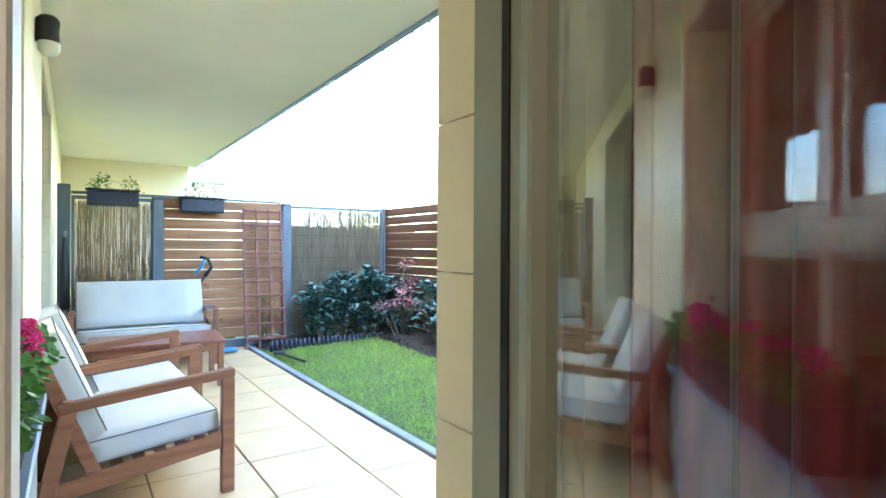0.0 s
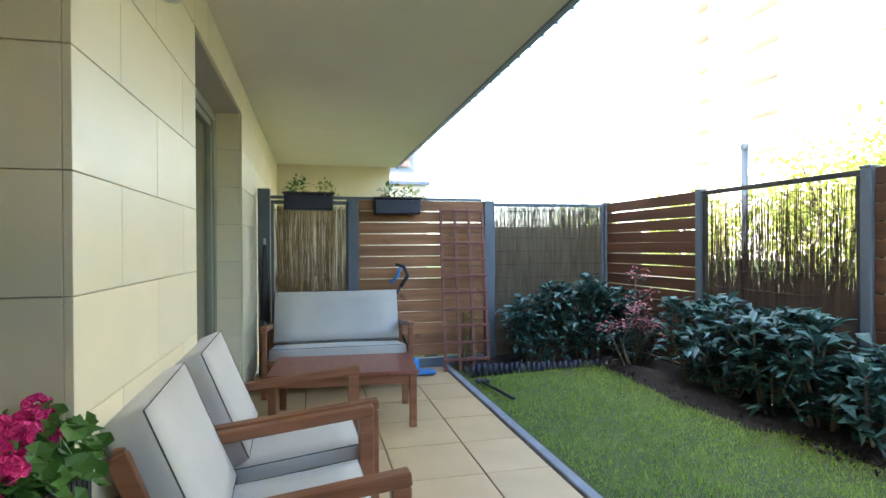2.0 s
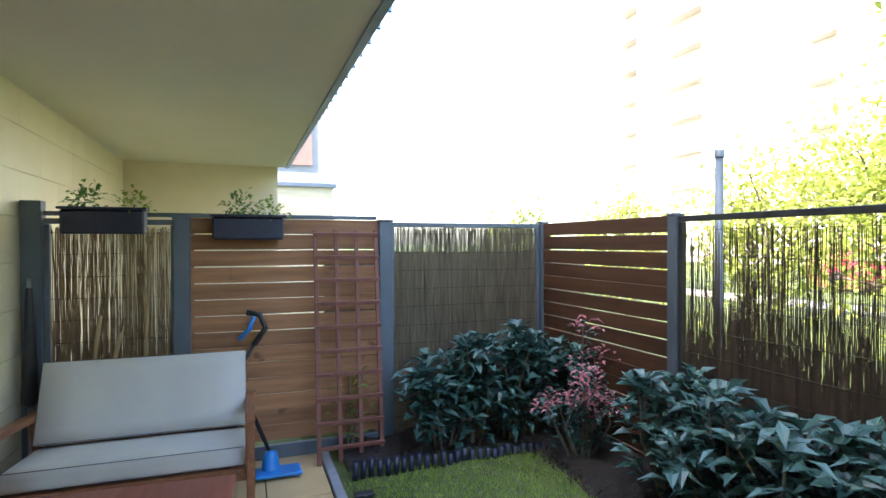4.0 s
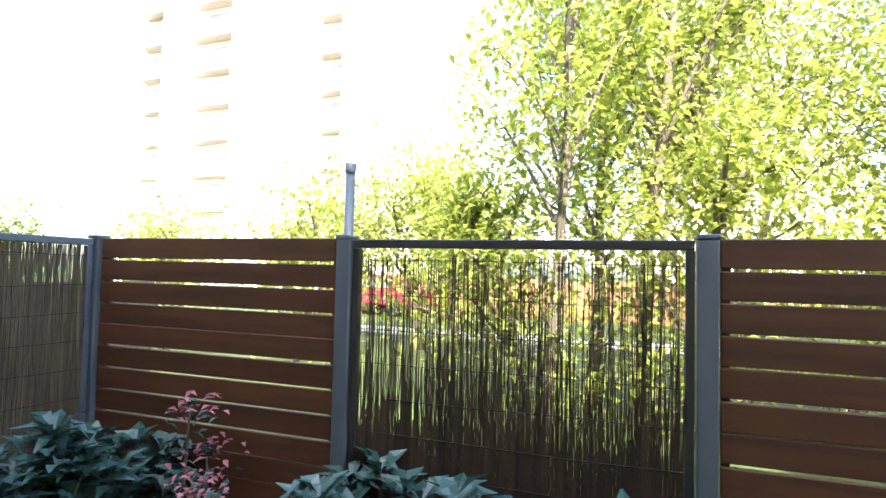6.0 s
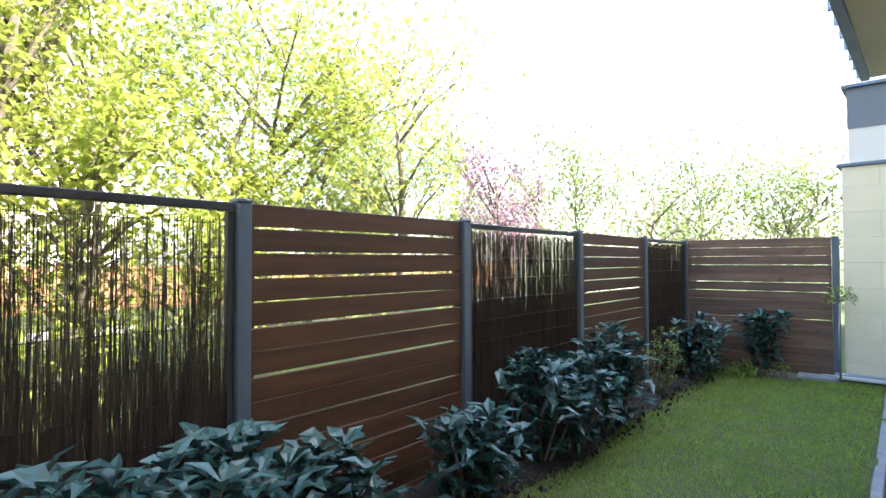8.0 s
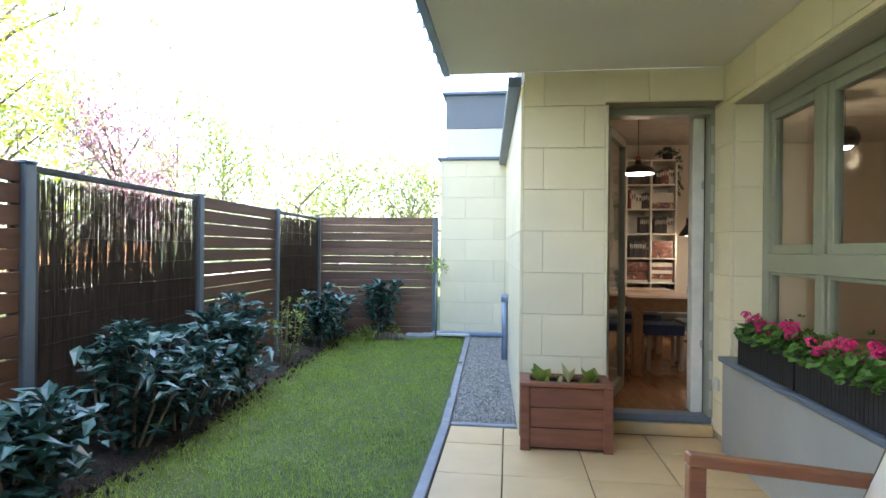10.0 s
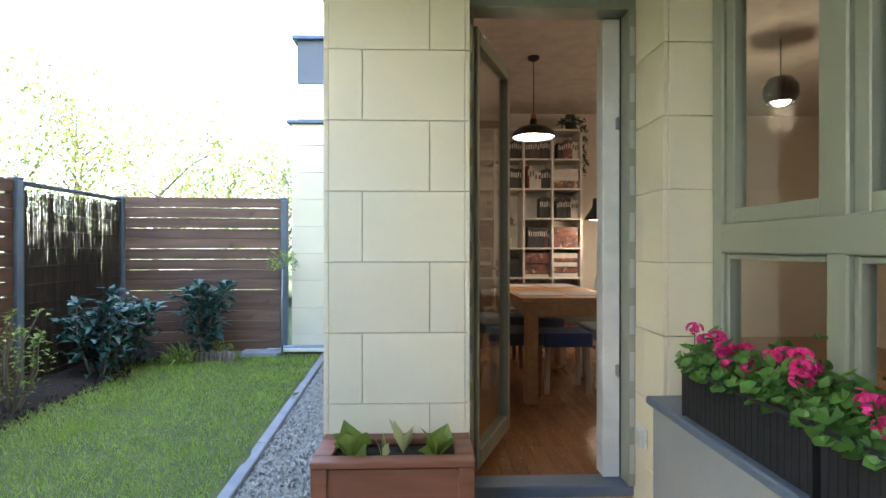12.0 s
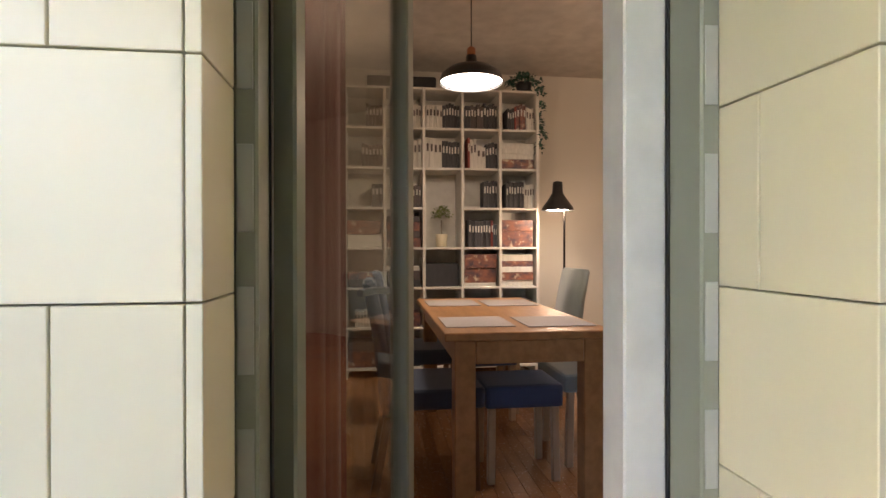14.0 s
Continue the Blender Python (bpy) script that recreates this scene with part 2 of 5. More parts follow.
M_BLUEFAB = mat("navy_fabric", (0.045, 0.065, 0.12), (0.035, 0.05, 0.09), 0.95, (5, 5, 5), 400, 0.4, dist=0.002, sheen=0.3)
M_GREYFAB = mat("grey_green_fabric", (0.22, 0.24, 0.22), (0.18, 0.20, 0.185), 0.95, (5, 5, 5), 400, 0.4, dist=0.002, sheen=0.3)
M_DARKFAB = mat("dark_grey_fabric", (0.055, 0.055, 0.062), rough=0.95, fine=400, bump=0.3)
M_WHITE = mat("white_laminate", (0.72, 0.70, 0.64), rough=0.4, bump=0.03)
M_LAMPBLACK = mat("black_enamel", (0.015, 0.014, 0.014), rough=0.3, bump=0.02, coat=0.3)
M_COPPER = mat("copper", (0.55, 0.24, 0.13), rough=0.3, metal=1.0)
M_BULB = glow_mat("lamp_diffuser", (1.0, 0.93, 0.80), 1.6)
M_RED = mat("red_curtain", (0.17, 0.007, 0.022), (0.11, 0.005, 0.014), 0.85, (3, 3, 1), 300, 0.3, sheen=0.3)
M_MAT = mat("grey_placemat", (0.44, 0.40, 0.39), (0.40, 0.365, 0.355), 0.85, (6, 6, 6), 300, 0.3)
M_GREYBAND = mat("grey_balcony_panel", (0.17, 0.19, 0.23), (0.15, 0.17, 0.205), 0.6, (2, 2, 2), 60, 0.05)
M_FACADE = mat("white_facade", (0.78, 0.76, 0.72), (0.74, 0.72, 0.68), 0.9, (0.4, 0.4, 0.4), 20, 0.05)
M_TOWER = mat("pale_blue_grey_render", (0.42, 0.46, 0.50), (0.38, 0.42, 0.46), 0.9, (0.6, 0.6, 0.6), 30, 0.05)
# same steel as the posts, with the shadow on the backlit side rails coloured in
M_RAIL_SHADED = mat("shaded_steel_rail", (0.035, 0.034, 0.034), (0.022, 0.021, 0.021), 0.5, (6, 6, 6), 60, 0.06)
M_ORANGE = mat("ochre_facade", (0.74, 0.62, 0.54), (0.70, 0.57, 0.49), 0.9, (0.4, 0.4, 0.4), 20, 0.05)
M_BALC = mat("brown_balcony", (0.55, 0.47, 0.44), rough=0.7)
M_DARKPANE = mat("far_dark_pane", (0.30, 0.30, 0.30), rough=0.15, bump=0)
M_PINKPANEL = mat("pink_panel", (0.36, 0.22, 0.20), rough=0.8)
M_PATH = mat("park_path", (0.55, 0.50, 0.44), (0.45, 0.41, 0.36), 0.9, (1, 1, 1), 60, 0.2)
M_BLUE = mat("bright_blue_plastic", (0.02, 0.22, 0.62), rough=0.35, bump=0.02)
M_ZINC = mat("galvanised_steel", (0.42, 0.44, 0.46), (0.36, 0.38, 0.40), 0.4, (6, 6, 2), 60, 0.05, metal=0.7)
M_CAR = mat("red_car_paint", (0.42, 0.03, 0.06), rough=0.25, bump=0, coat=0.6)
M_TYRE = mat("tyre_rubber", (0.02, 0.02, 0.02), rough=0.85)
BOOK_COLOURS = [(0.62, 0.58, 0.50), (0.05, 0.05, 0.055), (0.55, 0.53, 0.48), (0.10, 0.08, 0.075), (0.06, 0.055, 0.06), (0.26, 0.06, 0.05), (0.66, 0.64, 0.58), (0.12, 0.14, 0.17)]
M_BOOKS = [mat("book_cover", c, rough=0.6, scale=(40, 40, 12), fine=200, bump=0.05) for c in BOOK_COLOURS]
M_BOXART = mat("printed_box", (0.30, 0.12, 0.07), (0.05, 0.04, 0.06), 0.4, (14, 14, 20), 60, 0.0, spots=((0.55, 0.45, 0.34), 16.0, 0.58))
M_PICTURE = mat("canvas_print", (0.50, 0.52, 0.44), (0.10, 0.14, 0.10), 0.8, (9, 9, 9), 200, 0.05)


# ---- mesh helpers ----
def bx(bm, x0, x1, y0, y1, z0, z1, bevel=0.0, seg=1, mi=0):
    r = bmesh.ops.create_cube(bm, size=1.0, matrix=Matrix.LocRotScale(((x0 + x1) / 2, (y0 + y1) / 2, (z0 + z1) / 2), None, (abs(x1 - x0), abs(y1 - y0), abs(z1 - z0))))
    faces = {f for v in r["verts"] for f in v.link_faces}
    for f in faces:
        f.material_index = mi
    if bevel:
        edges = list({e for v in r["verts"] for e in v.link_edges})
        bmesh.ops.bevel(bm, geom=edges, offset=bevel, segments=seg, affect="EDGES", profile=0.6)
    return bm


def box(x0, x1, y0, y1, z0, z1, bevel=0.0, seg=1):
    return bx(bmesh.new(), x0, x1, y0, y1, z0, z1, bevel, seg)


def beam(bm, p, q, w, h, bevel=0.0, side=Vector((0, 1, 0))):
    """A squared bar from p to q, w across side, h across the rest."""
    p, q = Vector(p), Vector(q)
    d = (q - p).normalized()
    s = (side - d * side.dot(d)).normalized()
    u = d.cross(s)
    m = Matrix((d, s, u)).transposed().to_4x4()
    m.translation = (p + q) / 2
    r = bmesh.ops.create_cube(bm, size=1.0, matrix=m @ Matrix.Diagonal(((q - p).length, w, h, 1)))
    if bevel:
        edges = list({e for v in r["verts"] for e in v.link_edges})
        bmesh.ops.bevel(bm, geom=edges, offset=bevel, segments=1, affect="EDGES")
    return bm


def tube(bm, pts, radii, sides=8, cap=True):
    pts = [Vector(p) for p in pts]
    if not isinstance(radii, (list, tuple)):
        radii = [radii] * len(pts)
    rings = []
    for i, p in enumerate(pts):
        d = (pts[min(i + 1, len(pts) - 1)] - pts[max(i - 1, 0)]).normalized()
        a = d.orthogonal().normalized() if i == 0 else (last - d * last.dot(d)).normalized()
        last = a
        b = d.cross(a)
        rings.append([bm.verts.new(p + radii[i] * (a * math.cos(t) + b * math.sin(t))) for t in [2 * math.pi * k / sides for k in range(sides)]])
    for r0, r1 in zip(rings, rings[1:]):
        for k in range(sides):
            f = bm.faces.new((r0[k], r0[(k + 1) % sides], r1[(k + 1) % sides], r1[k]))
            f.smooth = True
    if cap and sides > 2:
        bm.faces.new(rings[0][::-1])
        bm.faces.new(rings[-1])
    return bm


def lathe(bm, profile, centre=(0, 0, 0), sides=28):
    c = Vector(centre)
    rings = [[bm.verts.new(c + Vector((r * math.cos(2 * math.pi * k / sides), r * math.sin(2 * math.pi * k / sides), z))) for k in range(sides)] for r, z in profile]
    for r0, r1 in zip(rings, rings[1:]):
        for k in range(sides):
            f = bm.faces.new((r0[k], r0[(k + 1) % sides], r1[(k + 1) % sides], r1[k]))
            f.smooth = True
    return bm


def mesh_of(name, bm, *mats):
    me = bpy.data.meshes.new(name)
    bm.normal_update()
    bm.to_mesh(me)
    bm.free()
    for m in mats:
        me.materials.append(m)
    return me


def part(name, bm, material, parent=None, label="", loc=None):
    ob = new(name, mesh_of(name, bm, material))
    ob.parent = parent
    if loc:
        ob.location = loc
    return tagged(ob, label)


def shared(name, me, parent, loc, rot=(0, 0, 0)):
    ob = new(name, me)
    ob.parent, ob.location, ob.rotation_euler = parent, loc, rot
    return ob


def thing(name, loc, label, category, group="", rz=0.0, kind=""):
    e = new(name)
    e.empty_display_size = 0.1
    e.matrix_basis = pose(*loc, 0, 0, rz)
    return tagged(e, label, category, group, kind)


def solid(name, bm, material, label="", category="", kind="structure"):
    return tagged(new(name, mesh_of(name, bm, material)), label, category, "", kind)


def from_quads(name, verts, faces, material):
    me = bpy.data.meshes.new(name)
    me.from_pydata(verts, [], faces)
    me.materials.append(material)
    return me


def leaf_cloud(name, spots, length, width, material, rng, droop=0.3, fold=0.18, outward=None):
    """Pointed leaves, six corners each, at (place, direction) spots."""
    verts, faces = [], []
    for p, d in spots:
        d = Vector(d).normalized()
        s = d.cross(Vector((rng.uniform(-.4, .4), rng.uniform(-.4, .4), 1))).normalized()
        n = s.cross(d)
        l, w = length * rng.uniform(0.7, 1.25), width * rng.uniform(0.75, 1.2)
        base, mid, tip = Vector(p), Vector(p) + d * l * 0.5, Vector(p) + d * l - Vector((0, 0, droop * l))
        i = len(verts)
        verts += [base, mid + s * w / 2 + n * fold * w, tip, mid - s * w / 2 + n * fold * w, mid]
        faces += [(i, i + 4, i + 1), (i + 1, i + 4, i + 2), (i, i + 3, i + 4), (i + 3, i + 2, i + 4)]
    return from_quads(name, verts, faces, material)


# ---- setting: ground ----
H, ROW = 0.295, 1.162                       # height of a stone course
TOP = 1.745                      # top of the fence
EDGE = 1.92                      # edge of the slab above
KX = 1.88                        # terrace edge, lawn side


def fence_x(y):
    return 3.80 + (5.9 - y) * 0.0361


def rise(y):
    """The ground climbs a little towards the south wall."""
    return 0.11 * min(1.0, max(0.0, (-0.15 - y) / 3.5))


def skew(y):
    """The south strip opens slightly towards its end."""
    return 0.125 * min(1.0, max(0.0, -y / 3.7))


def lawn_z(x, y):
    f = min(1.0, max(0.0, (x - 1.95) / 1.9))
    g = min(1.0, max(0.0, (0.3 - y) / 3.0))
    return 0.02 + 0.10 * f + 0.09 * g * (1 - f)


bm = bmesh.new()
N = 36
for i in range(N + 1):
    for j in range(N + 1):
        x, y = 1.0 + 3.4 * i / N, -4.2 + 11.2 * j / N
        bm.verts.new((x, y, lawn_z(x, y) - 0.012 + 0.012 * noise.noise((x * 2.3, y * 2.3, 0)) - (0.25 if x < 1.9 else 0)))
bm.verts.ensure_lookup_table()
for i in range(N):
    for j in range(N):
        a = i * (N + 1) + j
        bm.faces.new([bm.verts[k] for k in (a, a + N + 1, a + N + 2, a + 1)])
solid("lawn", bm, M_LAWN, "green mown lawn between terrace and fence", "lawn")
solid("ground", bx(bmesh.new(), -400, 600, -500, 500, -0.6, -0.22), M_PARK, "sunlit grass of the park beyond the fence", "ground")
bm = bmesh.new()
for i in range(21):
    for j in range(2):
        bm.verts.new((4.2 if j == 0 else 90, -60 + 6 * i, (0.03 if j == 0 else -0.15)))
bm.verts.ensure_lookup_table()
for i in range(20):
    bm.faces.new([bm.verts[k] for k in (2 * i, 2 * i + 1, 2 * i + 3, 2 * i + 2)])
solid("park_ground", bm, M_PARK, "sunlit park grass with bare patches", "ground")

# soil bed along the fences
bm = bmesh.new()
rng = random.Random(5)
for i in range(61):
    y = -3.55 + 9.3 * i / 60
    w = 0.50 + 0.16 * noise.noise((y * 0.9, 0, 3)) + (0.12 if y > 3.2 else 0)
    for k in range(6):
        x = fence_x(y) + 0.15 - (w + 0.15) * k / 5
        bm.verts.new((x, y, lawn_z(x, y) + (0.012 + 0.05 * noise.noise((x * 6, y * 6, 1)) + 0.03 if k < 5 else -0.03)))
bm.verts.ensure_lookup_table()
for i in range(60):
    for k in range(5):
        a = i * 6 + k
        bm.faces.new([bm.verts[q] for q in (a, a + 6, a + 7, a + 1)])
solid("soil_bed", bm, M_SOIL, "dark soil bed along the slatted fence", "soil")
bm = bmesh.new()
for i in range(41):
    x = 2.02 + 2.0 * i / 40
    yf = 5.97 - 0.01 * x
    for k in range(5):
        y = yf + 0.1 - 0.62 * k / 4
        bm.verts.new((x, y, lawn_z(x, y) + (0.035 + 0.05 * noise.noise((x * 6, y * 6, 1)) if k < 4 else -0.03)))
bm.verts.ensure_lookup_table()
for i in range(40):
    for k in range(4):
        a = i * 5 + k
        bm.faces.new([bm.verts[q] for q in (a, a + 5, a + 6, a + 1)][::-1])
solid("soil_bed_far", bm, M_SOIL, "dark soil bed under the hedge", "soil")

# terrace bed, kerb, gravel
solid("terrace_base", bx(bmesh.new(), -0.02, KX - 0.005, -0.14, 6.1, -0.3, -0.022), M_GROUT, "dark bed under the terrace tiles", "floor")
bm = bx(bmesh.new(), KX, KX + 0.065, -0.15, 6.0, -0.25, 0.022, 0.006)
for k in range(4):
    y0, y1 = -0.152 - 0.89 * k, -0.152 - 0.89 * (k + 1) + 0.003
    z0, z1 = 0.022 + rise(y0), 0.022 + rise(y1)
    beam(bm, (KX + 0.032 + 0.7 * skew(y0), y0, z0 - 0.13), (KX + 0.032 + 0.7 * skew(y1), y1, z1 - 0.13), 0.065, 0.26, 0.006, Vector((1, 0, 0)))
kerb = solid("kerb", bm, M_KERB, "grey concrete edging between terrace and lawn", "kerb")
solid("kerb_gravel", bx(bmesh.new(), 1.376, KX - 0.002, -0.195, -0.145, -0.25, 0.012, 0.005), M_KERB, "grey edging strip between tiles and gravel", "kerb")
bm = bmesh.new()
vs = [bm.verts.new(p) for p in ((1.36, -0.196, -0.012), (KX + 0.01, -0.196, -0.012), (KX + 0.10, -3.75, 0.10), (1.42, -3.75, 0.10))]
bm.faces.new(vs[::-1])
solid("gravel_bed", bm, M_GRAVEL, "grey gravel strip along the house", "gravel")

# ---- setting: house ----
CEIL, SLAB = 2.59, 2.59
WX = -0.24                       # window plane
DOOR_Y = -0.22
solid("wall_west_low", bx(bmesh.new(), -0.30, -0.02, 0.106, 1.759, -0.3, 0.60), M_RENDER, "wall under the window", "wall")
wall_w = solid("wall_west", bx(bmesh.new(), -0.30, -0.02, -0.33, 0.105, -0.3, CEIL), M_JOINT, "pale yellow stone wall beside the terrace door", "wall")
wall_w2 = solid("wall_west_2", bx(bmesh.new(), -0.30, -0.02, 1.76, 3.11, -0.3, CEIL), M_JOINT, "pale yellow stone wall behind the armchairs", "wall")
wall_w3 = solid("wall_west_3", bx(bmesh.new(), -0.30, -0.02, 4.92, 9.6, -0.3, CEIL), M_JOINT, "pale yellow stone wall near the far fence", "wall")
wall_wl = solid("wall_west_lintel", bx(bmesh.new(), -0.30, -0.02, 0.106, 1.759, 2.30, CEIL), M_JOINT, "stone lintel over the window", "wall")
wall_wl2 = solid("wall_west_lintel_2", bx(bmesh.new(), -0.30, -0.02, 3.111, 4.919, 2.345, CEIL), M_JOINT, "stone lintel over the second opening", "wall")
solid("wall_east", bx(bmesh.new(), 1.16, 1.354, -4.6, -0.371, -0.3, 2.95), M_WHITEWALL, "room wall behind the stone facade", "wall")
wall_p = solid("wall_pillar", bx(bmesh.new(), 0.787, 1.355, -0.37, -0.02, -0.3, CEIL), M_JOINT, "pale stone wall corner beside the terrace door", "wall")
wall_dl = solid("wall_door_lintel", bx(bmesh.new(), -0.02, 0.795, -0.36, -0.02, 2.36, CEIL), M_JOINT, "stone lintel over the terrace door", "wall")
wall_s = solid("wall_south", bx(bmesh.new(), 1.356, 2.41, -4.3, -3.74, -0.3, 2.575), M_JOINT, "pale stone wall at the end of the garden", "wall")
solid("wall_neighbour", bx(bmesh.new(), -0.02, 1.80, 9.3, 9.6, -0.3, CEIL), M_STONE, "pale yellow wall of the neighbouring terrace", "wall")
bm = bmesh.new()
lo = [bm.verts.new(p) for p in ((1.30, -0.372, -0.3), (1.3665, -0.372, -0.3), (1.480, -3.735, -0.3), (1.30, -3.735, -0.3))]
hi = [bm.verts.new((v.co.x, v.co.y, 2.95)) for v in lo]
bm.faces.new(lo)
bm.faces.new(hi[::-1])
for k in range(4):
    bm.faces.new((lo[k], hi[k], hi[(k + 1) % 4], lo[(k + 1) % 4]))
bmesh.ops.recalc_face_normals(bm, faces=bm.faces[:])
solid("wall_east_outer", bm, M_JOINT, "mortar bed behind the stone slabs of the side wall", "wall")
# slab over the terrace with its flashing
solid("ceiling", bx(bmesh.new(), 0.0, EDGE - 0.03, 0.0, 9.3, SLAB, SLAB + 0.22), M_SOFFIT, "grey plastered underside of the balcony above", "ceiling")
solid("ceiling_corner", bx(bmesh.new(), 1.376, EDGE - 0.03, -0.02, -0.002, SLAB, SLAB + 0.22), M_SOFFIT, "edge of the balcony slab", "ceiling")
bm = bmesh.new()
bx(bm, EDGE - 0.028, EDGE + 0.02, -0.03, 9.32, SLAB - 0.012, SLAB + 0.26, 0.004)
rngf = random.Random(2)
for k in range(46):
    y = 0.05 + 0.2 * k
    bx(bm, EDGE + 0.02, EDGE + 0.034, y, y + 0.02, SLAB - 0.01, SLAB + 0.24)
solid("slab_flashing", bm, M_FLASH, "blue-grey zinc flashing along the balcony edge", "flashing")
solid("upper_house", bx(bmesh.new(), -12.0, 0.0, -0.4, 9.6, CEIL + 0.221, 8.0), M_FACADE, "upper storeys of the house", "wall")
solid("upper_house_south", bx(bmesh.new(), -12.0, 1.30, -14, -0.402, 2.95, 8.0), M_FACADE, "upper storeys over the corner", "wall")
# southern wing: ledge, recessed storey with grey band
solid("south_ledge", bx(bmesh.new(), 1.30, 2.46, -4.32, -3.68, 2.577, 2.615, 0.006), M_SILL, "grey metal coping on the stone wall", "coping")
solid("south_upper_wall", bx(bmesh.new(), 1.31, 2.34, -9, -3.74, 2.617, 3.02), M_FACADE, "white band above the coping", "wall")
solid("south_grey_band", bx(bmesh.new(), 1.31, 2.35, -9, -3.73, 3.022, 3.49), M_GREYBAND, "grey balcony parapet", "parapet")
solid("south_coping", bx(bmesh.new(), 1.30, 2.40, -9, -3.68, 3.492, 3.535, 0.006), M_SILL, "grey metal coping of the parapet", "coping")
solid("wall_south_back", bx(bmesh.new(), 1.356, 2.41, -14, -4.301, -0.3, 2.575), M_FACADE, "side wall of the neighbouring wing", "wall")
solid("south_cornice", beam(bmesh.new(), (1.423, -0.05, 2.537), (1.548, -3.7, 2.537), 0.094, 0.075, 0.005, Vector((1, 0, 0))), M_SILL, "grey metal strip under the upper storey", "trim")
# northern tower seen past the slab
solid("north_wing", bx(bmesh.new(), -6, 2.86, 11.4, 16, -0.3, 2.55), M_STONE, "pale lower storey of the neighbouring house", "wall")
solid("north_wing_ledge", bx(bmesh.new(), -6, 2.92, 11.34, 16, 2.551, 2.62), M_SILL, "grey coping", "coping")
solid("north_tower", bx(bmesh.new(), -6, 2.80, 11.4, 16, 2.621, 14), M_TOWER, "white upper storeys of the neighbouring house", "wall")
solid("north_panel", bx(bmesh.new(), 0.6, 2.50, 11.36, 11.398, 2.92, 6.5), M_PINKPANEL, "brick red facade panel", "panel")

# ---- window with sill ----
def window(name, y0, y1, z0, z1, transom, mullions, label):
    w = thing(name, (WX, y0, z0), label, "window", kind="structure")
    W, Z = y1 - y0, z1 - z0
    bm = bmesh.new()
    t = 0.075
    bx(bm, -0.03, 0.045, 0, t, 0, Z, 0.006)
    bx(bm, -0.03, 0.045, W - t, W, 0, Z, 0.006)
    bx(bm, -0.03, 0.045, t, W - t, Z - t, Z, 0.006)
    bx(bm, -0.03, 0.045, t, W - t, 0, t, 0.006)
    part("window_frame", bm, M_FRAME, w)
    cols = [t] + [m - y0 for m in mullions] + [W - t]
    if transom:
        part("transom", box(-0.028, 0.05, t, W - t, transom - z0, transom - z0 + 0.115, 0.006), M_FRAME, w)
    for m in mullions:
        part("mullion", box(-0.027, 0.048, m - y0 - 0.04, m - y0 + 0.04, t, Z - t, 0.006), M_FRAME, w)
    rows = [(t, transom - z0), (transom - z0 + 0.115, Z - t)] if transom else [(t, Z - t)]
    for ri, (r0, r1) in enumerate(rows):
        for c0, c1 in zip(cols, cols[1:]):
            a, b = c0 + (0.04 if c0 > t else 0), c1 - (0.04 if c1 < W - t else 0)
            s = 0.055 if ri == len(rows) - 1 else 0.022
            bm = bmesh.new()
            bx(bm, -0.02, 0.03, a, a + s, r0, r1, 0.004)
            bx(bm, -0.02, 0.03, b - s, b, r0, r1, 0.004)
            bx(bm, -0.02, 0.03, a + s, b - s, r0, r0 + s, 0.004)
            bx(bm, -0.02, 0.03, a + s, b - s, r1 - s, r1, 0.004)
            sash = part("sash", bm, M_FRAME, w)
            g = part("pane", box(0.0, 0.006, a + s - 0.004, b - s + 0.004, r0 + s - 0.004, r1 - s + 0.004), M_GLASS, sash)
            g.visible_shadow = False
    return w


window("window_1", 0.128, 1.735, 0.634, 2.292, 1.20, [0.79], "grey-green metal window with a transom above the flower sill")
win2 = window("window_2", 3.13, 4.90, 0.06, 2.334, 0, [4.02], "grey-green terrace doors in the deep stone opening")
sill = thing("window_sill", (0, 0, 0.6), "grey metal sill box under the window", "sill", kind="structure")
part("sill_top", box(-0.195, 0.075, 0.128, 1.735, 0.0, 0.032, 0.006), M_SILL, sill)
part("sill_front", box(-0.018, 0.045, 0.13, 1.733, -0.599, -0.002, 0.003), M_PANEL, sill)

# ---- terrace door ----
door = thing("door_1", (0, DOOR_Y, 0), "open grey-framed glass terrace door, leaf swung into the room", "door", kind="structure")
part("jamb", box(0.0, 0.034, -0.07, 0.06, 0.14, 2.30, 0.004), M_FRAME, door)
part("jamb", box(0.736, 0.772, -0.07, 0.06, 0.14, 2.30, 0.004), M_FRAME, door)
part("inner_jamb", box(0.035, 0.117, -0.14, -0.045, 0.14, 2.30, 0.004), M_FRAME_IN, door, "white inner frame of the door")
part("head", box(0.0, 0.772, -0.07, 0.06, 2.302, 2.358, 0.005), M_FRAME, door)
part("threshold", box(0.0, 0.772, -0.09, 0.045, 0.086, 0.138, 0.006), M_SILL, door)
part("step_tile", box(0.001, 0.771, -0.09, 0.082, 0.0, 0.084, 0.004), M_TILE, door, "tan tile laid up to the threshold")
part("gasket", box(0.7315, 0.7355, -0.04, -0.022, 0.15, 2.30), M_SEAL, door)
part("gasket", box(0.0345, 0.0375, -0.0445, -0.034, 0.15, 2.30), M_SEAL, door)
for z in (0.62, 1.78):
    part("hinge", box(0.044, 0.058, -0.0445, -0.034, z, z + 0.05, 0.003), M_ZINC, door)
    part("hinge_pin", tube(bmesh.new(), [(0.050, -0.030, z - 0.004), (0.050, -0.030, z + 0.054)], 0.0045, 8), M_ZINC, door)
